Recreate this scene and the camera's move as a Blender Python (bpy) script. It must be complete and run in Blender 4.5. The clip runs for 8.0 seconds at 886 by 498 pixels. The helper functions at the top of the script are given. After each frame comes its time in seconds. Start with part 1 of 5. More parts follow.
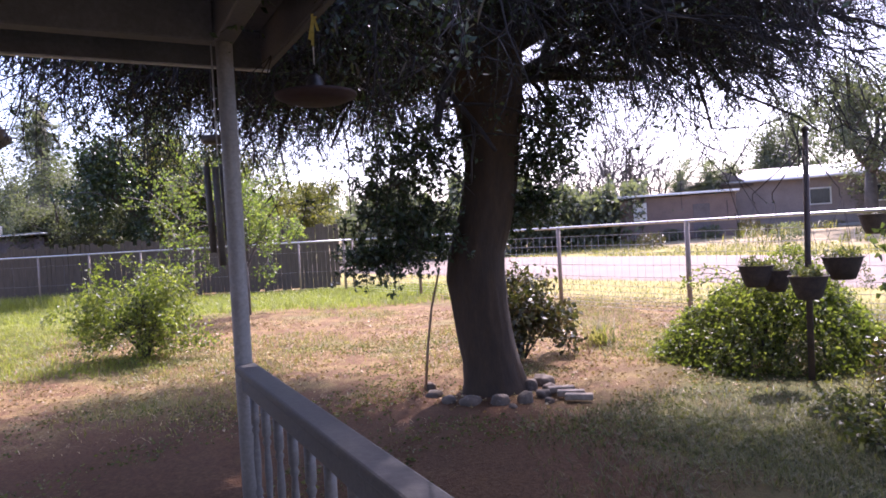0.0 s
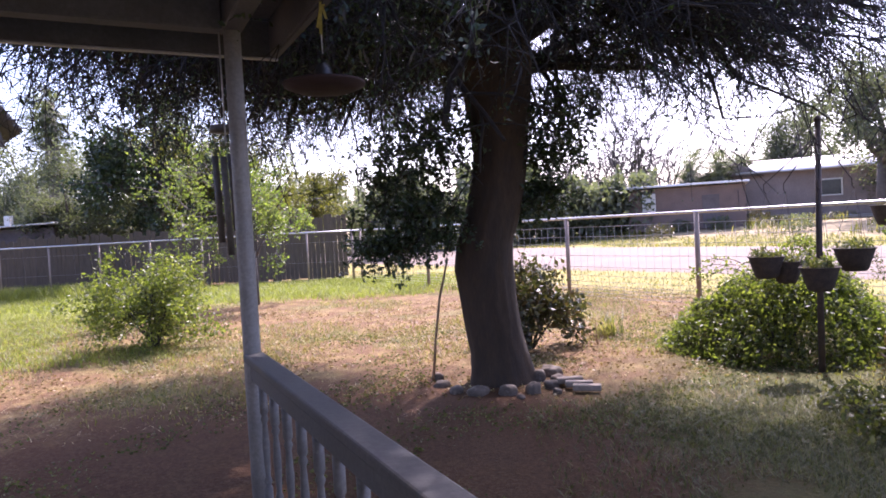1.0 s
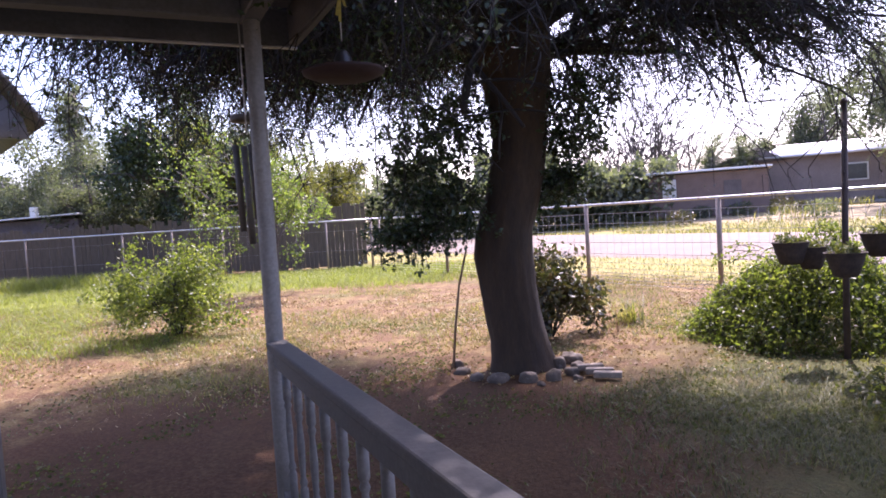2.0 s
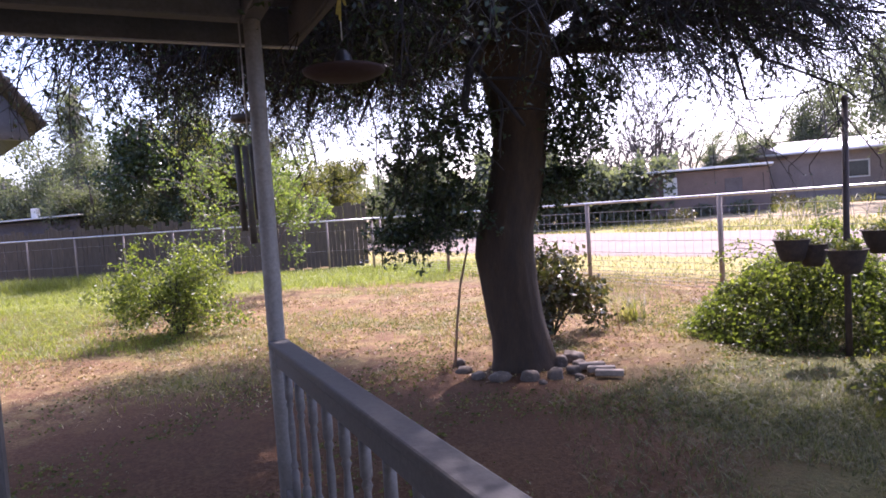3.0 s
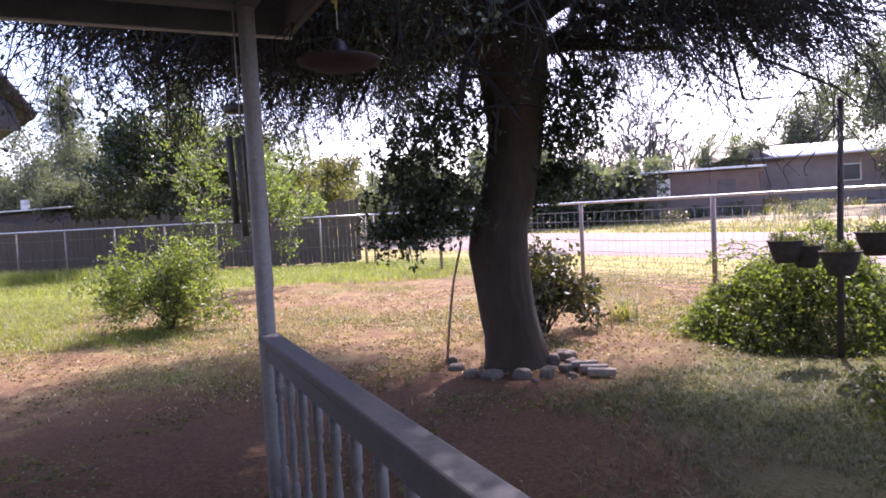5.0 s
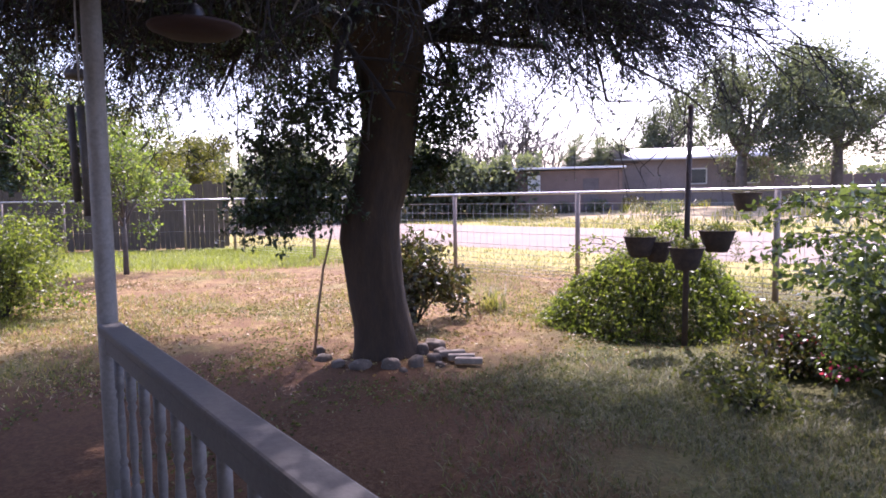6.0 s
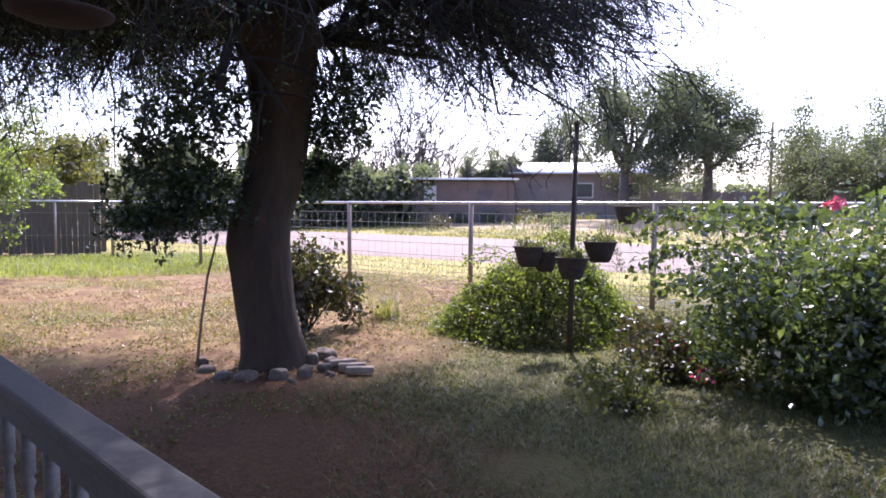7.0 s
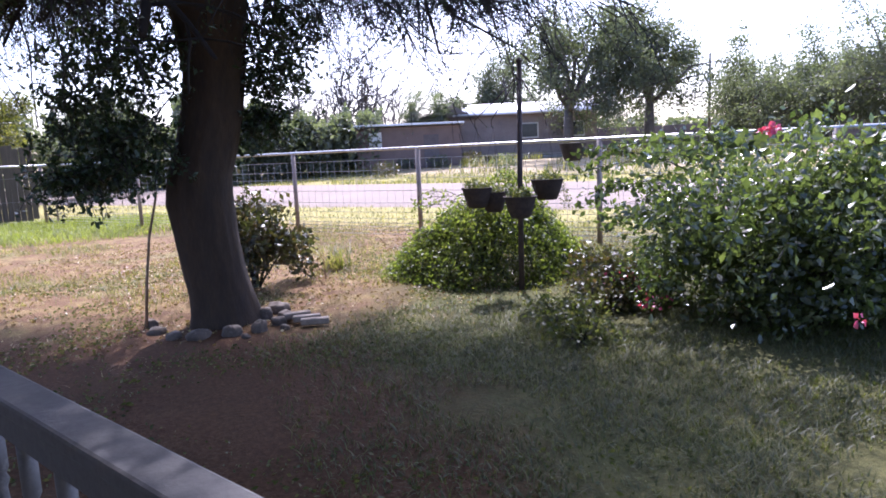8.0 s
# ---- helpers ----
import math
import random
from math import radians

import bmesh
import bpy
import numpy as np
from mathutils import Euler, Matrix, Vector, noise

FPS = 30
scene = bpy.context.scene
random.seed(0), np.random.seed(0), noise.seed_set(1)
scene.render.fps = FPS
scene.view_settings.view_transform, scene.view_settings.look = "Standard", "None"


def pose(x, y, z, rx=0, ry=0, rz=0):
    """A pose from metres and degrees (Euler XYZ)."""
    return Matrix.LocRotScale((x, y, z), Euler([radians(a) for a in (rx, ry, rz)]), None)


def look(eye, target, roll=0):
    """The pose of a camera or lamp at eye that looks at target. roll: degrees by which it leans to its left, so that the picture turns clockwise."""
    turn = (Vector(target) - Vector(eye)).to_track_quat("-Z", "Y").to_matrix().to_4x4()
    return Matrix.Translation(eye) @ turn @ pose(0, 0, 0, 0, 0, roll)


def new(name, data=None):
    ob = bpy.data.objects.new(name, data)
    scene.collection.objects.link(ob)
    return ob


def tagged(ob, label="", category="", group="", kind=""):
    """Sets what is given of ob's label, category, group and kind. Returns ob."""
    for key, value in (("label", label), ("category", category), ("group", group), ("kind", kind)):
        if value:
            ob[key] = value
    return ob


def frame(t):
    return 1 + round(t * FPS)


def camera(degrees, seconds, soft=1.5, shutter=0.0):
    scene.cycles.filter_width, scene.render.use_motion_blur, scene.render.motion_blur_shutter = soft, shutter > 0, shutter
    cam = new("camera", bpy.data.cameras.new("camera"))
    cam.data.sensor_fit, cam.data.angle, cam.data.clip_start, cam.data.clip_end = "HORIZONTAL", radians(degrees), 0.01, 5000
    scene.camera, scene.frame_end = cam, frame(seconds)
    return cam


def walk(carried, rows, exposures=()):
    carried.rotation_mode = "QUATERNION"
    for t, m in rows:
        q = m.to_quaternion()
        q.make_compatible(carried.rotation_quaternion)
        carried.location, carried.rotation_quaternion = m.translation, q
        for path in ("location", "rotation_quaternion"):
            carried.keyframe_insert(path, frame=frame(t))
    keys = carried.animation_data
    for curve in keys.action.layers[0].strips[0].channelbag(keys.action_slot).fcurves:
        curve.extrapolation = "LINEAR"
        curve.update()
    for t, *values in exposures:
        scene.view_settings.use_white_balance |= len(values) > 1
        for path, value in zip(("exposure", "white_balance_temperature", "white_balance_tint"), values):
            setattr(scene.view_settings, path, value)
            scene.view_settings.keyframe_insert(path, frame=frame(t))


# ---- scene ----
cam = camera(67.9, 8.0, soft=1.7)

PATH = [
    (0, (0.086, -0.747, 1.48), (0.092, 1.252, 1.438), -3.2),
    (0.5, (0.085, -0.74, 1.482), (0.101, 1.26, 1.433), -3.7),
    (1, (0.082, -0.734, 1.477), (0.063, 1.264, 1.408), -3.1),
    (1.5, (0.073, -0.732, 1.476), (0.011, 1.265, 1.375), -3.1),
    (3, (0.072, -0.736, 1.471), (-0.008, 1.259, 1.367), -3.8),
    (3.5, (0.079, -0.724, 1.474), (0.024, 1.271, 1.347), -3.7),
    (4, (0.061, -0.706, 1.474), (-0.033, 1.289, 1.366), -3.4),
    (5.5, (0.068, -0.693, 1.443), (0.094, 1.303, 1.325), -2.0),
    (6, (0.109, -0.633, 1.44), (0.423, 1.336, 1.285), -0.9),
    (6.5, (0.103, -0.635, 1.436), (0.56, 1.31, 1.334), -0.2),
    (7, (0.144, -0.617, 1.428), (0.764, 1.28, 1.299), 0.4),
    (7.5, (0.145, -0.615, 1.418), (0.823, 1.255, 1.211), -1.1),
    (8, (0.158, -0.601, 1.409), (0.909, 1.229, 1.116), -2.5),
]
walk(cam, [(t, look(eye, target, roll)) for t, eye, target, roll in PATH],
     exposures=[(0.0, 2.12, 5720, 37.0), (6.0, 2.12, 5720, 37.0), (7.0, 1.98, 5480, 32.0), (8.0, 1.95, 5280, 29.0)])

# ---- world, sun ----
SUN_AZ, SUN_EL = radians(22), radians(51)   # azimuth from +y towards +x
world = bpy.data.worlds.new("world")
scene.world = world
world.use_nodes = True
wn = world.node_tree
sky = wn.nodes.new("ShaderNodeTexSky")
sky.sky_type, sky.sun_disc = "NISHITA", False
sky.sun_elevation, sky.sun_rotation = SUN_EL, SUN_AZ
sky.air_density, sky.dust_density, sky.ozone_density = 1.0, 3.0, 0.8
wn.links.new(sky.outputs[0], wn.nodes["Background"].inputs[0])
wn.nodes["Background"].inputs[1].default_value = 0.12
sun = new("sun", bpy.data.lights.new("sun", "SUN"))
sun.data.energy, sun.data.angle, sun.data.color = 3.1, radians(0.7), (1.0, 0.93, 0.82)
sun_dir = Vector((math.sin(SUN_AZ) * math.cos(SUN_EL), math.cos(SUN_AZ) * math.cos(SUN_EL), math.sin(SUN_EL)))
sun.matrix_world = look(sun_dir * 60, (0, 0, 0))

# ---- materials ----


def nodes_of(name):
    m = bpy.data.materials.new(name)
    m.use_nodes = True
    t = m.node_tree
    return m, t, t.nodes["Principled BSDF"]


def ramp(t, source, stops):
    r = t.nodes.new("ShaderNodeValToRGB")
    el = r.color_ramp.elements
    while len(el) < len(stops):
        el.new(0.5)
    for e, (p, c) in zip(el, stops):
        e.position, e.color = p, (*c, 1)
    t.links.new(source, r.inputs[0])
    return r.outputs[0]


def tex(t, scale, detail=4, rough=0.6, stretch=None):
    n = t.nodes.new("ShaderNodeTexNoise")
    n.inputs["Scale"].default_value, n.inputs["Detail"].default_value, n.inputs["Roughness"].default_value = scale, detail, rough
    g = t.nodes.new("ShaderNodeNewGeometry")
    if stretch:
        mp = t.nodes.new("ShaderNodeMapping")
        mp.inputs["Scale"].default_value = stretch
        t.links.new(g.outputs["Position"], mp.inputs[0])
        t.links.new(mp.outputs[0], n.inputs["Vector"])
    else:
        t.links.new(g.outputs["Position"], n.inputs["Vector"])
    return n.outputs["Fac"]


def mixc(t, fac, a, b, mode="MIX"):
    m = t.nodes.new("ShaderNodeMix")
    m.data_type, m.blend_type = "RGBA", mode
    for sock, val in ((m.inputs[0], fac), (m.inputs[6], a), (m.inputs[7], b)):
        if isinstance(val, (int, float)):
            sock.default_value = val
        elif isinstance(val, tuple):
            sock.default_value = (*val, 1)
        else:
            t.links.new(val, sock)
    return m.outputs[2]


def bump(t, bsdf, fac, strength=0.4, dist=0.01):
    b = t.nodes.new("ShaderNodeBump")
    b.inputs["Strength"].default_value, b.inputs["Distance"].default_value = strength, dist
    t.links.new(fac, b.inputs["Height"])
    t.links.new(b.outputs[0], bsdf.inputs["Normal"])


def surface(name, c1, c2, scale=8, rough=0.8, metal=0.0, grain=80, bstr=0.3, stretch=None, dirt=None):
    """A worn surface: two colours in patches, a fine grain and relief."""
    m, t, b = nodes_of(name)
    big = tex(t, scale, 5, 0.65, stretch)
    fine = tex(t, grain, 3, 0.6, stretch)
    col = ramp(t, big, [(0.32, c1), (0.68, c2)])
    col = mixc(t, 0.5, col, ramp(t, fine, [(0.3, (0.45, 0.45, 0.45)), (0.7, (1, 1, 1))]), "MULTIPLY")
    if dirt:
        col = mixc(t, ramp(t, tex(t, scale * 2.7, 6, 0.75), [(0.56, (0, 0, 0)), (0.66, (1, 1, 1))]), col, dirt)
    t.links.new(col, b.inputs["Base Color"])
    rr = ramp(t, big, [(0.3, (rough * 0.85,) * 3), (0.7, (min(1, rough * 1.12),) * 3)])
    t.links.new(rr, b.inputs["Roughness"])
    b.inputs["Metallic"].default_value = metal
    bump(t, b, fine, bstr, 0.004)
    return m


def leafy(name, cols, through_light=0.45, rough=0.45, gloss=0.5):
    """Leaves: colour varies leaf by leaf, light passes through them."""
    m, t, b = nodes_of(name)
    g = t.nodes.new("ShaderNodeNewGeometry")
    n = len(cols)
    col = ramp(t, g.outputs["Random Per Island"], [(i / max(1, n - 1), c) for i, c in enumerate(cols)])
    col = mixc(t, ramp(t, tex(t, 1.3, 3), [(0.35, (0.25,) * 3), (0.7, (0.75,) * 3)]), col, mixc(t, 1.0, col, (0.62, 0.72, 0.5), "MULTIPLY"))
    t.links.new(col, b.inputs["Base Color"])
    b.inputs["Roughness"].default_value = rough
    b.inputs["Specular IOR Level"].default_value = gloss
    tr = t.nodes.new("ShaderNodeBsdfTranslucent")
    t.links.new(mixc(t, 1.0, col, (1.7, 1.9, 0.8), "MULTIPLY"), tr.inputs[0])
    mx = t.nodes.new("ShaderNodeMixShader")
    mx.inputs[0].default_value = through_light
    t.links.new(b.outputs[0], mx.inputs[1])
    t.links.new(tr.outputs[0], mx.inputs[2])
    t.links.new(mx.outputs[0], t.nodes["Material Output"].inputs[0])
    return m


def axis_mask(t, nx, ny, lo, hi, soft=0.6, wobble=0.8, scale=0.35):
    """1 where the plan's distance along (nx, ny) lies between lo and hi, with an uneven edge."""
    g = t.nodes.new("ShaderNodeNewGeometry")
    d = t.nodes.new("ShaderNodeVectorMath")
    d.operation = "DOT_PRODUCT"
    d.inputs[1].default_value = (nx, ny, 0)
    t.links.new(g.outputs["Position"], d.inputs[0])
    w = t.nodes.new("ShaderNodeMath")
    w.operation = "MULTIPLY_ADD"
    w.inputs[1].default_value, w.inputs[2].default_value = wobble * 2, -wobble
    t.links.new(tex(t, scale, 5, 0.65), w.inputs[0])
    a = t.nodes.new("ShaderNodeMath")
    t.links.new(d.outputs["Value"], a.inputs[0])
    t.links.new(w.outputs[0], a.inputs[1])
    out = None
    for edge, sign in ((lo, 1), (hi, -1)):
        r = t.nodes.new("ShaderNodeMapRange")
        r.inputs["From Min"].default_value, r.inputs["From Max"].default_value = edge - soft * sign, edge + soft * sign
        t.links.new(a.outputs[0], r.inputs[0])
        if out is None:
            out = r.outputs[0]
        else:
            m = t.nodes.new("ShaderNodeMath")
            m.operation = "MULTIPLY"
            t.links.new(out, m.inputs[0])
            t.links.new(r.outputs[0], m.inputs[1])
            out = m.outputs[0]
    return out


FN = Vector((0.8, 0.6, 0))      # across the road
FD = Vector((0.6, -0.8, 0))     # along the road and the road-side fence


def ground_material():
    m, t, b = nodes_of("yard_ground")
    fine = tex(t, 38, 5, 0.7)
    mid = tex(t, 3.2, 6, 0.7)
    big = tex(t, 0.45, 4, 0.6)
    soil = ramp(t, fine, [(0.25, (0.055, 0.028, 0.013)), (0.5, (0.125, 0.068, 0.032)), (0.75, (0.25, 0.16, 0.085))])
    straw = ramp(t, fine, [(0.3, (0.15, 0.10, 0.035)), (0.7, (0.33, 0.245, 0.10))])
    green = ramp(t, fine, [(0.3, (0.045, 0.075, 0.02)), (0.7, (0.15, 0.19, 0.05))])
    col = mixc(t, ramp(t, mid, [(0.45, (0, 0, 0)), (0.6, (0.7,) * 3)]), soil, straw)
    col = mixc(t, ramp(t, big, [(0.52, (0, 0, 0)), (0.68, (0.6,) * 3)]), col, green)
    lawn = ramp(t, tex(t, 14, 5, 0.7), [(0.3, (0.12, 0.14, 0.03)), (0.7, (0.25, 0.26, 0.06))])
    col = mixc(t, axis_mask(t, -0.34, 0.94, 15.0, 21.0, 0.9, 1.2), col, lawn)
    # dark green low growth, deepened further to carry the shade under the crown
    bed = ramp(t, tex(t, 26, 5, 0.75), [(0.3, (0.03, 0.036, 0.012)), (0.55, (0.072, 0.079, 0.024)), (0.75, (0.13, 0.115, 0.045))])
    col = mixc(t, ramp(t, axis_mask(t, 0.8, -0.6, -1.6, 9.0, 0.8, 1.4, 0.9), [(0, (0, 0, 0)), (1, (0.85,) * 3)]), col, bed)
    # reddish bare soil left of the trunk, darkened as well in place of deeper shade
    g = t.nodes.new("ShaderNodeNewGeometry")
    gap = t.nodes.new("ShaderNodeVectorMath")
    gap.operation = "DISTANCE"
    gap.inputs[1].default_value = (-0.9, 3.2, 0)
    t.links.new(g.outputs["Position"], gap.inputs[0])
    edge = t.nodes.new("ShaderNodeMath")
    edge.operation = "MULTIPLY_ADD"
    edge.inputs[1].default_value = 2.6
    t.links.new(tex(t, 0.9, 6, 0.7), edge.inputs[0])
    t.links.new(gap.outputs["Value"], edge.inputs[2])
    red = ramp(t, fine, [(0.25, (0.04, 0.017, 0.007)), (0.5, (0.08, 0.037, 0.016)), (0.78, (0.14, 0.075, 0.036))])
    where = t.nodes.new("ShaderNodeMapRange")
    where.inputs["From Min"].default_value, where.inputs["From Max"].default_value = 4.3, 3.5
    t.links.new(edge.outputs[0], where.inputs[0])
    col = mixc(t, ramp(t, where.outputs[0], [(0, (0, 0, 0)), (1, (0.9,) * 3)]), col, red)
    verge = ramp(t, tex(t, 5, 6, 0.75), [(0.3, (0.13, 0.13, 0.035)), (0.7, (0.36, 0.29, 0.10))])
    col = mixc(t, axis_mask(t, FN.x, FN.y, 10.6, 5000, 0.8, 0.6), col, verge)
    dry = ramp(t, tex(t, 1.1, 7, 0.75), [(0.3, (0.15, 0.12, 0.06)), (0.7, (0.42, 0.33, 0.20))])
    col = mixc(t, axis_mask(t, FN.x, FN.y, 31.0, 5000, 1.5, 2.0), col, dry)
    t.links.new(col, b.inputs["Base Color"])
    b.inputs["Roughness"].default_value = 0.95
    b.inputs["Specular IOR Level"].default_value = 0.15
    bump(t, b, fine, 0.8, 0.03)
    return m


def road_material():
    m, t, b = nodes_of("dirt_road")
    col = ramp(t, tex(t, 0.6, 7, 0.7), [(0.3, (0.15, 0.108, 0.078)), (0.7, (0.225, 0.168, 0.128))])
    col = mixc(t, 0.5, col, ramp(t, tex(t, 30, 4, 0.7), [(0.3, (0.5,) * 3), (0.7, (1, 1, 1))]), "MULTIPLY")
    t.links.new(col, b.inputs["Base Color"])
    b.inputs["Roughness"].default_value = 0.95
    bump(t, b, tex(t, 25, 4), 0.5, 0.02)
    return m


M = dict(
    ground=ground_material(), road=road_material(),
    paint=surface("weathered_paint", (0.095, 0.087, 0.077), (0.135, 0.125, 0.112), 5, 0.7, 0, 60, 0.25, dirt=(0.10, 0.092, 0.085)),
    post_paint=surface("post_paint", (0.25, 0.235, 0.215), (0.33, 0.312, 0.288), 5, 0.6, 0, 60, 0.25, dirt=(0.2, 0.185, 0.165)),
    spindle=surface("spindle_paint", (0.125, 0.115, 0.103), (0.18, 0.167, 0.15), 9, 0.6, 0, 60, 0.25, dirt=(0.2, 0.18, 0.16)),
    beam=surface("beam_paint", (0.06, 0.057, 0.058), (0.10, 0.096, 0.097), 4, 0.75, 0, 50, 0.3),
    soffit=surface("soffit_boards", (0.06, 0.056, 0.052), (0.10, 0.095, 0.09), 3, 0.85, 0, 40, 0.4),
    drip=surface("drip_edge", (0.34, 0.335, 0.33), (0.46, 0.455, 0.445), 9, 0.45, 0.2, 60, 0.1),
    shingle=surface("shingles", (0.05, 0.05, 0.055), (0.11, 0.105, 0.10), 6, 0.95, 0, 90, 0.6),
    siding=surface("siding", (0.50, 0.48, 0.44), (0.62, 0.60, 0.56), 3, 0.7, 0, 60, 0.2),
    concrete=surface("concrete", (0.28, 0.26, 0.24), (0.40, 0.38, 0.35), 3, 0.9, 0, 70, 0.5),
    bark=surface("bark", (0.03, 0.018, 0.009), (0.072, 0.045, 0.024), 9, 0.95, 0, 55, 1.0, stretch=(1, 1, 0.25)),
    twig=surface("twig_bark", (0.02, 0.016, 0.014), (0.04, 0.034, 0.03), 9, 0.9, 0, 60, 0.4),
    far_bark=surface("far_bark", (0.08, 0.068, 0.06), (0.15, 0.13, 0.115), 4, 0.9, 0, 40, 0.4),
    galv=surface("galvanised_pipe", (0.50, 0.49, 0.48), (0.68, 0.67, 0.65), 6, 0.35, 0.75, 50, 0.1, dirt=(0.30, 0.22, 0.16)),
    post_metal=surface("post_metal", (0.26, 0.20, 0.16), (0.36, 0.29, 0.24), 6, 0.6, 0.3, 50, 0.2, dirt=(0.22, 0.14, 0.09)),
    wire=surface("wire", (0.45, 0.42, 0.39), (0.62, 0.58, 0.54), 20, 0.4, 0.7, 90, 0.1),
    picket=surface("grey_picket", (0.075, 0.056, 0.038), (0.14, 0.108, 0.078), 4, 0.9, 0, 45, 0.5, stretch=(6, 6, 0.6)),
    rust=surface("dark_iron", (0.06, 0.045, 0.04), (0.12, 0.085, 0.07), 12, 0.75, 0.4, 70, 0.4),
    coir=surface("coir", (0.04, 0.028, 0.022), (0.09, 0.062, 0.046), 22, 1.0, 0, 90, 1.0),
    wood=surface("stick_wood", (0.24, 0.15, 0.085), (0.38, 0.26, 0.16), 12, 0.85, 0, 60, 0.4),
    stone=surface("limestone", (0.08, 0.058, 0.04), (0.18, 0.138, 0.098), 7, 0.9, 0, 50, 0.8, dirt=(0.2, 0.16, 0.13)),
    log=surface("split_log", (0.2, 0.155, 0.11), (0.33, 0.265, 0.2), 8, 0.85, 0, 50, 0.5),
    chime=surface("chime_bamboo", (0.06, 0.05, 0.04), (0.12, 0.10, 0.075), 12, 0.6, 0, 60, 0.3),
    feeder=surface("red_dish", (0.026, 0.012, 0.010), (0.042, 0.018, 0.015), 8, 0.9, 0, 50, 0.2),
    clear=surface("cloudy_plastic", (0.02, 0.018, 0.017), (0.035, 0.032, 0.03), 6, 0.4, 0, 40, 0.1),
    ribbon=surface("yellow_ribbon", (0.45, 0.38, 0.08), (0.62, 0.55, 0.14), 14, 0.7, 0, 50, 0.2),
    metal_roof=surface("metal_roof", (0.62, 0.60, 0.60), (0.78, 0.76, 0.75), 1.2, 0.35, 0.3, 20, 0.1),
    stucco=surface("rose_stucco", (0.25, 0.20, 0.18), (0.33, 0.27, 0.245), 1.0, 0.9, 0, 25, 0.3),
    redwall=surface("brown_wall", (0.15, 0.105, 0.088), (0.22, 0.155, 0.13), 1.0, 0.9, 0, 25, 0.3),
    darkwall=surface("dark_board_wall", (0.10, 0.08, 0.075), (0.17, 0.14, 0.13), 0.8, 0.9, 0, 15, 0.3),
    white=surface("white_paint", (0.68, 0.67, 0.64), (0.80, 0.79, 0.76), 2, 0.6, 0, 40, 0.1),
    glass=surface("dark_glass", (0.03, 0.035, 0.04), (0.06, 0.065, 0.07), 1, 0.08, 0, 10, 0.02),
    oak=leafy("oak_leaves", [(0.017, 0.032, 0.015), (0.034, 0.054, 0.022), (0.058, 0.078, 0.03)], 0.2, 0.4, 0.5),
    bush=leafy("bush_leaves", [(0.065, 0.08, 0.018), (0.12, 0.135, 0.03), (0.21, 0.21, 0.06)], 0.5, 0.45, 0.5),
    lime=leafy("young_tree_leaves", [(0.09, 0.12, 0.03), (0.14, 0.17, 0.045), (0.21, 0.22, 0.08)], 0.5, 0.45),
    boug=leafy("broad_leaves", [(0.055, 0.068, 0.03), (0.085, 0.10, 0.043), (0.13, 0.145, 0.062)], 0.42, 0.24, 1.0),
    rosy=leafy("reddish_leaves", [(0.045, 0.045, 0.02), (0.07, 0.066, 0.026), (0.095, 0.055, 0.034)], 0.3, 0.4),
    # greyed, lightened leaf colours that stand in for haze over distance
    far=leafy("haze_paled_leaves", [(0.105, 0.108, 0.088), (0.128, 0.13, 0.108), (0.15, 0.15, 0.128)], 0.4, 0.6, 0.3),
    yellow=leafy("yellowing_leaves", [(0.075, 0.075, 0.022), (0.12, 0.112, 0.03), (0.18, 0.15, 0.045)], 0.45, 0.5),
    grass=leafy("grass_blades", [(0.07, 0.08, 0.022), (0.15, 0.14, 0.04), (0.30, 0.23, 0.11)], 0.45, 0.5),
    # darker copy of the grass greens, with the crown's shade in the colour
    shade_toned_grass=leafy("shade_toned_grass", [(0.045, 0.05, 0.016), (0.085, 0.09, 0.03), (0.16, 0.135, 0.065)], 0.4, 0.5),
    lawn=leafy("lawn_blades", [(0.12, 0.125, 0.028), (0.17, 0.175, 0.04), (0.25, 0.235, 0.075)], 0.5, 0.5),
    litter=leafy("fallen_leaves", [(0.16, 0.085, 0.04), (0.32, 0.20, 0.10), (0.55, 0.43, 0.27)], 0.15, 0.5, 0.5),
    pink=leafy("pink_bracts", [(0.45, 0.04, 0.13), (0.56, 0.06, 0.18), (0.62, 0.12, 0.25)], 0.25, 0.5),
    seed=leafy("hanging_pods", [(0.05, 0.04, 0.03), (0.09, 0.07, 0.05)], 0.15, 0.6),
)

# ---- builders ----


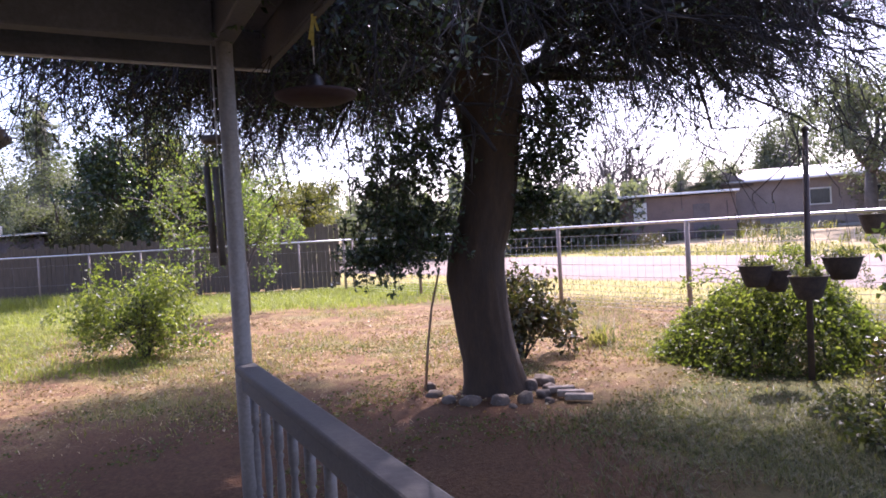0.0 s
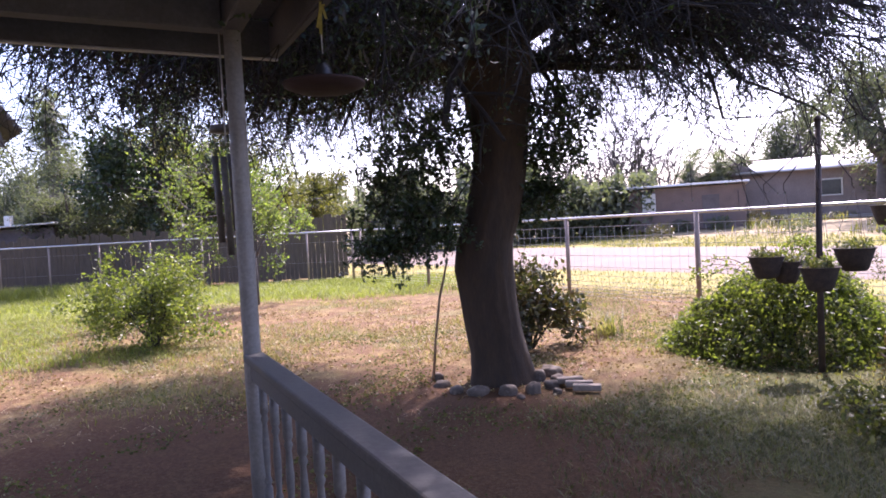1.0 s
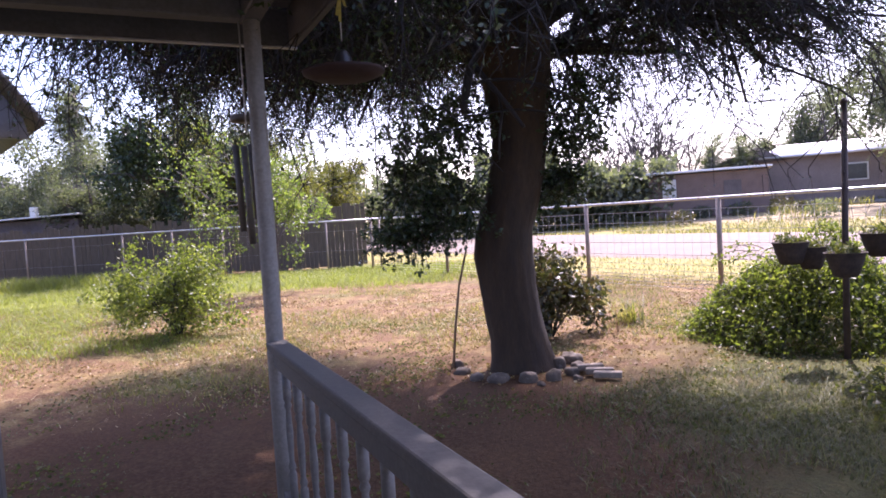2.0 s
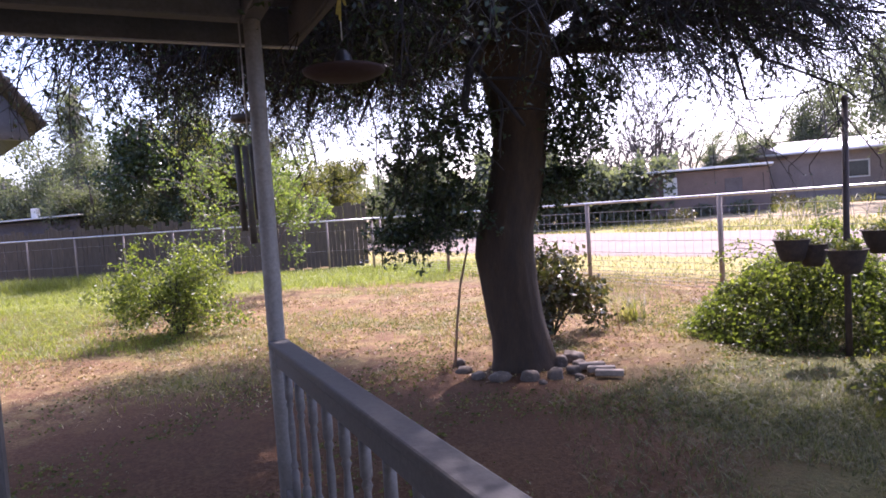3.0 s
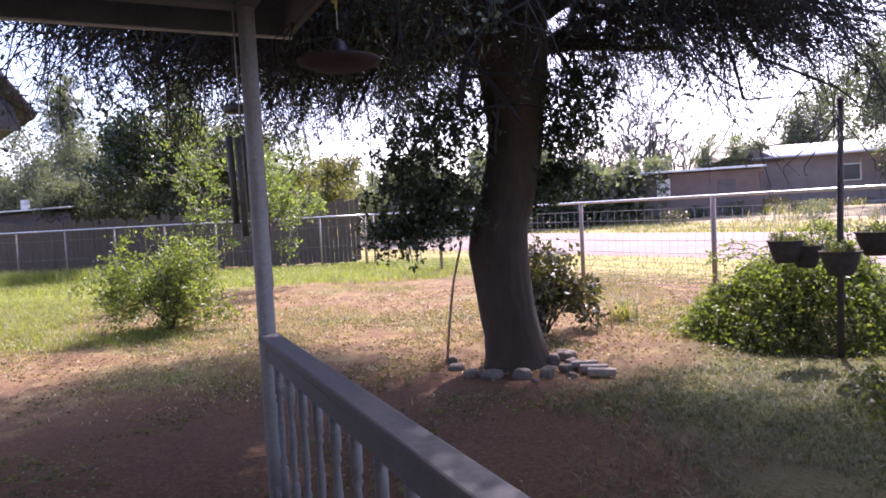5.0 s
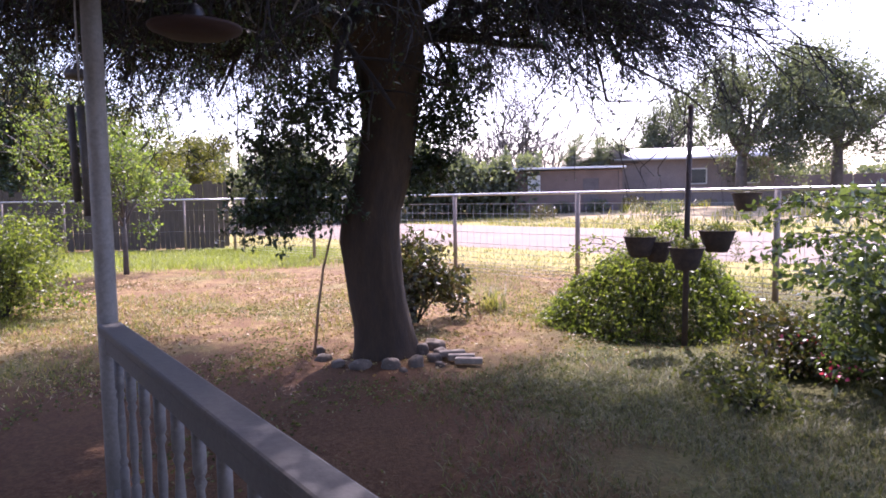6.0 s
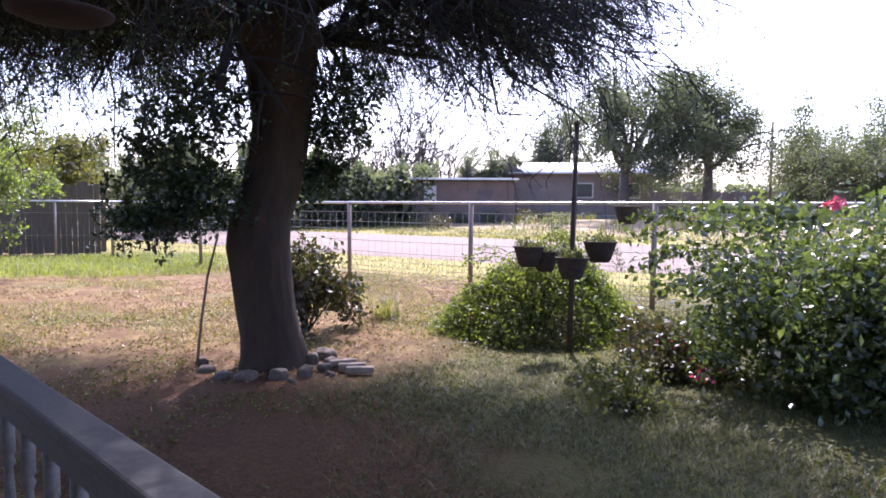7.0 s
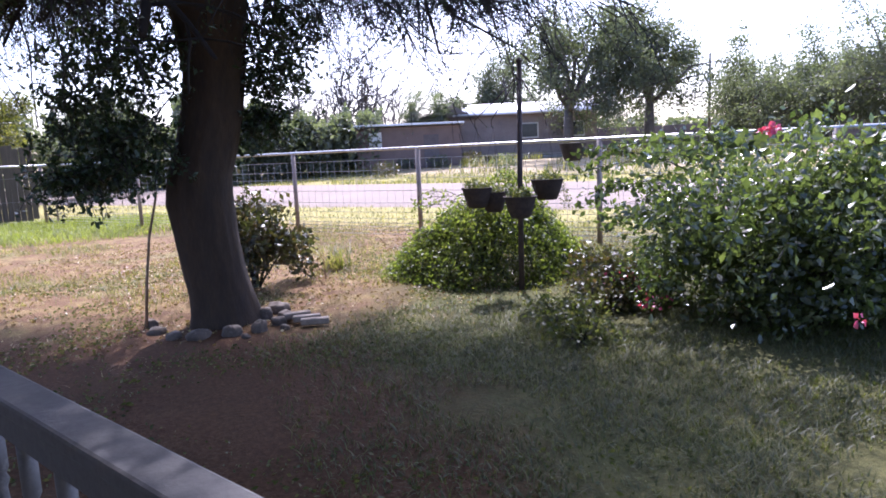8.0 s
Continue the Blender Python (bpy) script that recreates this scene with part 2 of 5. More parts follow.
class Acc:
    """Collects vertices and faces of one mesh."""

    def __init__(self):
        self.v, self.f, self.n, self.arr = [], [], 0, []

    def add(self, verts, faces):
        verts = np.asarray(verts, float).reshape(-1, 3)
        self.v.append(verts)
        self.f.extend(tuple(int(i) + self.n for i in q) for q in faces)
        self.n += len(verts)

    def box(self, c, s, rot=None):
        p = np.array([(x, y, z) for z in (-.5, .5) for y in (-.5, .5) for x in (-.5, .5)]) * np.array(s)
        if rot is not None:
            p = p @ np.array(rot.to_3x3()).T
        self.add(p + np.array(c), [(0, 2, 3, 1), (4, 5, 7, 6), (0, 1, 5, 4), (2, 6, 7, 3), (0, 4, 6, 2), (1, 3, 7, 5)])

    def tube(self, pts, radii, sides=6, rough=0.0, rng=None):
        pts = [Vector(p) for p in pts]
        ring = []
        side = None
        for i, p in enumerate(pts):
            d = (pts[min(i + 1, len(pts) - 1)] - pts[max(i - 1, 0)]).normalized()
            if side is None:
                side = d.orthogonal().normalized()
            side = (side - d * side.dot(d)).normalized()
            up = d.cross(side)
            for k in range(sides):
                a = 2 * math.pi * k / sides
                r = radii[i] * (1 + (rng.uniform(-rough, rough) if rough else 0))
                ring.append(p + (side * math.cos(a) + up * math.sin(a)) * r)
        faces = []
        for i in range(len(pts) - 1):
            for k in range(sides):
                a, b = i * sides + k, i * sides + (k + 1) % sides
                faces.append((a, b, b + sides, a + sides))
        faces.append(tuple(range(sides - 1, -1, -1)))
        faces.append(tuple(range((len(pts) - 1) * sides, len(pts) * sides)))
        self.add([tuple(p) for p in ring], faces)

    def lathe(self, c, profile, sides=16):
        pts = [(c[0] + r * math.cos(2 * math.pi * k / sides), c[1] + r * math.sin(2 * math.pi * k / sides), c[2] + z)
               for r, z in profile for k in range(sides)]
        faces = [(i * sides + k, i * sides + (k + 1) % sides, (i + 1) * sides + (k + 1) % sides, (i + 1) * sides + k)
                 for i in range(len(profile) - 1) for k in range(sides)]
        faces += [tuple(range(sides - 1, -1, -1)), tuple(range((len(profile) - 1) * sides, len(profile) * sides))]
        self.add(pts, faces)

    def leaves(self, pos, size, rng, width=0.5, droop=0.0, vary=0.45, flat=0.0):
        """Folded four-cornered leaves at the given places."""
        pos = np.asarray(pos, float)
        n = len(pos)
        if not n:
            return
        d = rng.normal(size=(n, 3))
        d[:, 2] = d[:, 2] * (1 - flat) - droop
        d /= np.linalg.norm(d, axis=1)[:, None] + 1e-9
        q = rng.normal(size=(n, 3))
        if flat:
            q[:, 2] *= 0.2
        s = np.cross(d, q)
        s /= np.linalg.norm(s, axis=1)[:, None] + 1e-9
        nn = np.cross(d, s)
        L = (size * (1 + rng.uniform(-vary, vary, n)))[:, None]
        w = L * width
        v = np.stack([pos, pos + d * L * .5 + s * w * .5 + nn * L * .10, pos + d * L, pos + d * L * .5 - s * w * .5 + nn * L * .10], 1)
        base = self.n + 4 * np.arange(n)[:, None]
        self.v.append(v.reshape(-1, 3))
        self.arr += [base + [0, 1, 2], base + [0, 2, 3]]
        self.n += 4 * n

    def blades(self, pos, h, rng, width=0.006, lean=0.5):
        """Bent grass blades."""
        pos = np.asarray(pos, float)
        n = len(pos)
        a = rng.uniform(0, 2 * math.pi, n)
        hh = h * rng.uniform(0.45, 1.3, n)
        ln = rng.uniform(0.1, lean, n) * hh * 2
        d = np.stack([np.cos(a), np.sin(a), np.zeros(n)], 1)
        s = np.stack([-np.sin(a), np.cos(a), np.zeros(n)], 1) * width * .5
        z = np.array([0, 0, 1.0])
        mid = pos + d * (ln * .35)[:, None] + z * (hh * .62)[:, None]
        tip = pos + d * ln[:, None] + z * hh[:, None]
        v = np.stack([pos - s, pos + s, mid + s * .8, mid - s * .8, tip], 1)
        base = self.n + 5 * np.arange(n)[:, None]
        self.v.append(v.reshape(-1, 3))
        self.arr += [base + [0, 1, 2, 3], base + [3, 2, 4]]
        self.n += 5 * n

    def ob(self, name, mat, parent=None, label="", smooth=False):
        me = bpy.data.meshes.new(name)
        co = np.concatenate(self.v)
        loops, sizes = [], []
        if self.f:
            sizes.append(np.array([len(q) for q in self.f]))
            loops.append(np.fromiter((i for q in self.f for i in q), dtype=np.int64))
        for q in self.arr:
            sizes.append(np.full(len(q), q.shape[1]))
            loops.append(q.ravel())
        loops, sizes = np.concatenate(loops), np.concatenate(sizes)
        me.vertices.add(len(co))
        me.vertices.foreach_set("co", co.ravel())
        me.loops.add(len(loops))
        me.loops.foreach_set("vertex_index", loops)
        me.polygons.add(len(sizes))
        me.polygons.foreach_set("loop_start", np.concatenate([[0], np.cumsum(sizes)[:-1]]))
        me.update(calc_edges=True)
        me.materials.append(mat)
        if smooth:
            me.polygons.foreach_set("use_smooth", np.ones(len(me.polygons), bool))
        o = new(name, me)
        if parent is not None:
            o.parent = parent
            o.matrix_parent_inverse = Matrix.Translation(parent.location).inverted()
        return tagged(o, label) if label else o


def part(name, bm, material, parent, label="", smooth=False):
    """Links a bmesh as one mesh object under a thing or a part."""
    me = bpy.data.meshes.new(name)
    bm.to_mesh(me)
    bm.free()
    me.materials.append(material)
    if smooth:
        me.polygons.foreach_set("use_smooth", np.ones(len(me.polygons), bool))
    o = new(name, me)
    o.parent = parent
    if parent is not None:
        o.matrix_parent_inverse = Matrix.Translation(parent.location).inverted()
    return tagged(o, label) if label else o


def bevel_box(c, s, rot=None, r=0.006, seg=1):
    bm = bmesh.new()
    bmesh.ops.create_cube(bm, size=1)
    bmesh.ops.scale(bm, vec=s, verts=bm.verts)
    bmesh.ops.bevel(bm, geom=list(bm.edges), offset=r, segments=seg, affect="EDGES", profile=0.5)
    m = Matrix.Translation(c) @ (rot if rot is not None else Matrix())
    bmesh.ops.transform(bm, matrix=m, verts=bm.verts)
    return bm


def thing(name, at, label, category, group="", kind=""):
    e = new(name)
    e.location = at
    e.empty_display_size = 0.1
    return tagged(e, label, category, group, kind)


def cloud(rng, c, r, n, shell=0.5):
    """n places in an ellipsoid, more of them towards its skin."""
    d = rng.normal(size=(n, 3))
    d /= np.linalg.norm(d, axis=1)[:, None]
    k = rng.uniform(shell ** 3, 1, n) ** (1 / 3)
    return np.array(c) + d * k[:, None] * np.array(r)


def grow(acc, rng, p, d, length, radius, depth, tips, split=3, droop=0.12, wild=0.35, min_r=0.004):
    """A limb of bent segments that divides; collects its tips."""
    segs = 4 if depth > 0 else 3
    pts, rad = [Vector(p)], [radius]
    d = Vector(d).normalized()
    for i in range(segs):
        d = (d + Vector(rng.normal(size=3)) * wild * 0.45 + Vector((0, 0, -droop * (0.4 + 0.25 * i)))).normalized()
        pts.append(pts[-1] + d * length / segs)
        rad.append(max(min_r, radius * (1 - 0.5 * (i + 1) / segs)))
    acc.tube(pts, rad, 8 if radius > 0.05 else 5 if radius > 0.012 else 3)
    if depth == 0:
        tips.extend(pts[1:])
        return
    for k in range(split):
        i = 1 + (k * segs) // split
        i = min(i + int(rng.integers(0, 2)), segs)
        nd = (d + Vector(rng.normal(size=3)) * (0.45 + wild)).normalized()
        grow(acc, rng, pts[i], nd, length * rng.uniform(0.55, 0.8), rad[i] * rng.uniform(0.5, 0.68), depth - 1, tips, split, droop, wild, min_r)
    tips.append(pts[-1])


# ---- ground, road ----


def undulate(x, y):
    """Height of the yard: nearly level, a little uneven."""
    return 0.03 * noise.noise((x * 0.35, y * 0.35, 0.0)) + 0.012 * noise.noise((x * 1.7, y * 1.7, 3.0))


def rise(x, y):
    """The field beyond the road climbs a little towards the far houses."""
    f = max(0.0, min(1.0, (x * FN.x + y * FN.y - 27.0) / 13.0))
    return 0.65 * f * f * (3 - 2 * f)


def ground_sheet():
    xs = sorted({*np.linspace(-22, 26, 161).round(3), *(-4000, -900, -250, -110, -60, -35, 29, 32, 36, 40, 45, 50, 55, 60, 70, 85, 110, 250, 900, 4000)})
    ys = sorted({*np.linspace(-8, 26, 114).round(3), *(-4000, -900, -250, -80, -30, -14, 29, 32, 35, 38, 42, 46, 52, 58, 64, 70, 90, 120, 250, 900, 4000)})
    verts, faces = [], []
    for y in ys:
        for x in xs:
            near = max(0, min(1, (24 - abs(x)) / 4)) * max(0, min(1, (24 - y) / 4)) * max(0, min(1, (y + 7) / 3))
            verts.append((x, y, undulate(x, y) * near - 0.02 + rise(x, y)))
    w = len(xs)
    for j in range(len(ys) - 1):
        for i in range(w - 1):
            faces.append((j * w + i, j * w + i + 1, (j + 1) * w + i + 1, (j + 1) * w + i))
    a = Acc()
    a.add(verts, faces)
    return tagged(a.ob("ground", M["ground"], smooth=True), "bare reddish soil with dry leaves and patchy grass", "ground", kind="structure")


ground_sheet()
a = Acc()
rows_, rng = [], np.random.default_rng(4)
for i in range(121):
    s = -60 + i * 2.2
    lo, hi = 14.4 + 0.35 * noise.noise((s * 0.2, 1, 0)), 25.0 + 0.5 * noise.noise((s * 0.15, 7, 0))
    for k, n_ in enumerate((lo - 0.3, lo, lo + 3.4, lo + 7.2, hi, hi + 0.3)):
        q = FN * n_ + FD * s
        rows_.append((q.x, q.y, (-0.05, 0.012, 0.03, 0.03, 0.012, -0.05)[k]))
a.add(rows_, [(i * 6 + k, i * 6 + k + 1, i * 6 + k + 7, i * 6 + k + 6) for i in range(120) for k in range(5)])
tagged(a.ob("road", M["road"], smooth=True), "pale dusty unpaved road beyond the wire fence", "road", kind="structure")

# ---- porch ----
PN, PS = Vector((0.885, 0.465, 0)), Vector((0.465, -0.885, 0))
PROT = Matrix.Rotation(math.atan2(0.465, 0.885), 4, "Z")     # local x runs along PN, local -y along PS


def porch(n, s, z):
    q = PN * n + PS * s
    return Vector((q.x, q.y, z))


part("porch_floor", bevel_box(porch(-0.75, 0.6, 0.02), (2.3, 6.2, 0.16), PROT, 0.01), M["concrete"], None)
tagged(bpy.data.objects["porch_floor"], "worn concrete porch slab", "floor", kind="structure")
part("wall_house", bevel_box(porch(-2.0, 2.2, 1.3), (0.16, 9.5, 2.75), PROT, 0.005), M["siding"], None)
tagged(bpy.data.objects["wall_house"], "plain painted house wall behind the porch", "wall", kind="structure")

roof = thing("porch_roof", porch(-0.7, 0.9, 2.42), "dark unlit porch roof with a pale drip edge", "roof", kind="structure")
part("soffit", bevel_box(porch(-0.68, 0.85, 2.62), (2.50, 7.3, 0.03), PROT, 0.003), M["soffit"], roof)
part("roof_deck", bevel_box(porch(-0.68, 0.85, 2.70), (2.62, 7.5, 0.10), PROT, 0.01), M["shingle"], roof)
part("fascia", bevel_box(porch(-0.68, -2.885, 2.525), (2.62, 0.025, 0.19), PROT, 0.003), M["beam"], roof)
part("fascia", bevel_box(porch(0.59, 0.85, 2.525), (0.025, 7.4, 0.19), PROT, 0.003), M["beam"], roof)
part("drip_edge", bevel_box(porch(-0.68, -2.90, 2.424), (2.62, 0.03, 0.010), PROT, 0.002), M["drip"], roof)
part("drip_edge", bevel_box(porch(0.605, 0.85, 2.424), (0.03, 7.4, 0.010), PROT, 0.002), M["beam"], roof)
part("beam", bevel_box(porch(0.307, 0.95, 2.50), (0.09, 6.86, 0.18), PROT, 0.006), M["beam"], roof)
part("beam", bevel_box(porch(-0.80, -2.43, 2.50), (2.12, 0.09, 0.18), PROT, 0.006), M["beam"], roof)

POST_S = -2.42
post = thing("porch_post", porch(0.307, POST_S, 0.1), "slim grey painted round porch post", "post")
a = Acc()
a.tube([porch(0.307, POST_S, z) for z in (0.1, 0.9, 1.7, 2.41)], [0.040, 0.040, 0.039, 0.038], 16)
a.ob("shaft", M["post_paint"], post, smooth=True)
a = Acc()
a.tube([porch(0.255, POST_S - 0.03, z) for z in (1.9, 2.2, 2.41)], [0.004] * 3, 5)
a.ob("cable", M["drip"], post)

rail = thing("porch_railing", porch(0.307, -0.6, 0.1), "grey painted porch railing with turned spindles", "railing")
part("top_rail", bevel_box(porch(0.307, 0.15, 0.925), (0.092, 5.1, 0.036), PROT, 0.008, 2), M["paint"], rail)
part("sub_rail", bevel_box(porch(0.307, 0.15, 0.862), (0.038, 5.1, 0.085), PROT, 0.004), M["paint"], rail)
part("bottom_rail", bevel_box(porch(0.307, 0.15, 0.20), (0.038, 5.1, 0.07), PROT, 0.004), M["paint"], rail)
SPINDLE = [(0.019, 0), (0.019, 0.14), (0.012, 0.155), (0.018, 0.175), (0.011, 0.195), (0.0145, 0.27), (0.0165, 0.33), (0.013, 0.40),
           (0.011, 0.43), (0.018, 0.45), (0.012, 0.465), (0.019, 0.48), (0.019, 0.60)]
a = Acc()
a.lathe((0, 0, 0), SPINDLE, 10)
first = None
for i in range(24):
    at = porch(0.307, -2.236 + i * 0.21, 0.225)
    if first is None:
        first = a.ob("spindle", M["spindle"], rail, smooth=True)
        me_sp = first.data
        first.matrix_parent_inverse = Matrix()
        first.location = at - rail.location
    else:
        o = new("spindle", me_sp)
        o.parent = rail
        o.location = at - rail.location

newel = thing("newel_post", (-1.765, 1.615, 0.0), "short pale square post at the porch side", "post")
part("shaft", bevel_box((-1.765, 1.615, 0.55), (0.09, 0.09, 1.1), PROT, 0.008), M["paint"], newel)
part("cap", bevel_box((-1.765, 1.615, 1.115), (0.11, 0.11, 0.03), PROT, 0.008), M["paint"], newel)

# ---- main tree ----
rng = np.random.default_rng(11)
TB = Vector((0.47, 5.52, 0))
tree = thing("shade_tree", TB, "large dark shade tree with drooping fine twigs", "tree")
a = Acc()
spine = [(0.54, 5.52, -0.06, 0.33), (0.53, 5.52, 0.06, 0.295), (0.51, 5.52, 0.25, 0.275), (0.47, 5.52, 0.5, 0.268), (0.43, 5.52, 0.8, 0.272), (0.405, 5.52, 1.05, 0.282),
         (0.42, 5.51, 1.3, 0.27), (0.49, 5.50, 1.55, 0.255), (0.56, 5.49, 1.85, 0.25), (0.61, 5.47, 2.15, 0.25), (0.62, 5.45, 2.5, 0.29), (0.60, 5.43, 2.8, 0.33), (0.58, 5.4, 3.15, 0.34), (0.62, 5.4, 3.6, 0.2)]
fine = []
for p0, p1 in zip(spine[:-1], spine[1:]):
    for k in range(6):
        f = k / 6
        fine.append(tuple(u * (1 - f) + w * f for u, w in zip(p0, p1)))
fine.append(spine[-1])
SIDES, ring = 56, []
for x, y, z, r in fine:
    for k in range(SIDES):
        an = 2 * math.pi * k / SIDES
        c_, s_ = math.cos(an), math.sin(an)
        f = 1 + 0.10 * noise.noise((c_ * 1.1, s_ * 1.1, z * 0.9)) + 0.05 * noise.noise((c_ * 5, s_ * 5, z * 1.3)) + 0.045 * noise.noise((c_ * 13, s_ * 13, z * 3.0))
        f += max(0, 0.35 - z) * 0.3 * max(0, math.cos(an * 5 + 1)) if z < 0.35 else 0
        ring.append((x + c_ * r * f, y + s_ * r * f, z))
a.add(ring, [(i * SIDES + k, i * SIDES + (k + 1) % SIDES, (i + 1) * SIDES + (k + 1) % SIDES, (i + 1) * SIDES + k) for i in range(len(fine) - 1) for k in range(SIDES)])
a.ob("trunk", M["bark"], tree, smooth=True)

# boughs from the fork: direction, length, radius, droop
BOUGHS = [((-1.0, 0.15, 0.75), 2.0, 0.10, 0.10), ((-0.8, 0.75, 0.7), 1.9, 0.09, 0.10), ((-0.85, -0.65, 0.75), 2.0, 0.10, 0.10),
          ((-0.35, -1.0, 0.42), 2.2, 0.11, 0.06), ((0.55, -0.85, 0.8), 1.9, 0.10, 0.02), ((1.0, -0.25, 0.50), 1.9, 0.12, 0.0),
          ((0.95, 0.45, 0.75), 1.9, 0.10, 0.01), ((0.25, 1.0, 0.8), 1.9, 0.10, 0.08), ((0.1, 0.1, 1.0), 1.8, 0.14, 0.02),
          ((-0.5, 0.2, 0.9), 1.9, 0.11, 0.04), ((0.6, 0.1, 0.9), 1.9, 0.11, 0.04), ((0.1, -0.6, 0.9), 1.8, 0.11, 0.04)]
for i, (d, ln, r, dr) in enumerate(BOUGHS):
    a, tips = Acc(), []
    start = Vector((0.65, 5.43, 2.65 + 0.09 * (i % 6)))
    grow(a, rng, start, d, ln, r, 3, tips, 3, dr, 0.30, 0.006)
    a.ob("limb", M["twig"], tree, smooth=True)


def crown_under(x, y):
    """Height of the crown's hanging lower side."""
    return 2.42 + 0.145 * (y - 2.6) + 0.28 * noise.noise((x * 0.9, y * 0.9, 5.0)) - 0.12 * max(0, x - 2.0) + 0.42 * max(0, -x - 1.25)


def over_porch(x, y):
    q = Vector((x, y, 0))
    return q.dot(PN) < 1.15 and q.dot(PS) > -3.7


def before_trunk(x, y):
    """The bare strip under the crown on the porch side of the trunk."""
    return abs(x - 0.45) < 0.55 and 3.4 < y < 5.4


def sprays(count, seed, leafy_side, leaf, per_leaf, name, subs=11, sub_len=(0.22, 0.5), inside=1.0):
    """Drooping sprays of fine twigs through the crown, with small leaves."""
    rg = np.random.default_rng(seed)
    w, lv = Acc(), Acc()
    c = np.array([0.2, 5.5])
    done = 0
    while done < count:
        an, rr = rg.uniform(0, 2 * math.pi), math.sqrt(rg.uniform(0.03, inside ** 2))
        R = (3.45 - 0.38 * max(0, math.cos(an + 0.25))) + 0.3 * math.sin(an * 3 + 1) + 0.22 * math.sin(an * 7)
        x, y = c[0] + rr * R * math.cos(an), c[1] + rr * R * math.sin(an)
        if (x < 0.2) != leafy_side or over_porch(x, y):
            continue
        lo = crown_under(x, y)
        thick = 0.5 + 2.1 * (1 - rr ** 2)
        z = lo + 0.45 + thick * rg.uniform(0, 1) ** 1.5
        done += 1
        out = np.array([math.cos(an) * (0.3 + rr), math.sin(an) * (0.3 + rr), 0.1]) + rg.normal(size=3) * 0.35
        out /= np.linalg.norm(out)
        ln = rg.uniform(0.5, 0.95)
        k = np.linspace(0, 1, 5)[:, None]
        main = np.array([x, y, z]) + out * ln * k + np.array([0, 0, -0.55]) * ln * k ** 2
        w.tube([tuple(q) for q in main], [0.0075, 0.0065, 0.005, 0.004, 0.003], 3)
        for j in range(subs):
            f = rg.uniform(0.1, 1)
            p = np.array([x, y, z]) + out * ln * f + np.array([0, 0, -0.55]) * ln * f * f
            d = out * 0.6 + rg.normal(size=3) * 0.55 + np.array([0, 0, -0.45])
            d /= np.linalg.norm(d)
            sl = rg.uniform(*sub_len)
            kk = np.linspace(0, 1, 4)[:, None]
            kink = rg.normal(size=(4, 3)) * sl * 0.085
            kink[0] = 0
            pts = p + d * sl * kk + np.array([0, 0, -0.22]) * sl * kk ** 2 + kink
            w.tube([tuple(q) for q in pts], [0.0038, 0.0032, 0.0026, 0.0016], 3)
            n_ = rg.poisson(per_leaf)
            if n_:
                t_ = rg.uniform(0, 1, n_)[:, None]
                lv.leaves(p + d * sl * t_ + np.array([0, 0, -0.3]) * sl * t_ ** 2 + rg.normal(size=(n_, 3)) * 0.02, leaf, rg, 0.5, 0.3)
    tagged(w.ob("twig_mass", M["twig"], tree), kind="stuff")
    tagged(lv.ob(name, M["oak"], tree), kind="stuff")


sprays(1250, 101, True, 0.038, 10.0, "crown")
sprays(250, 102, False, 0.028, 3.0, "crown", 12, (0.25, 0.55), 0.62)


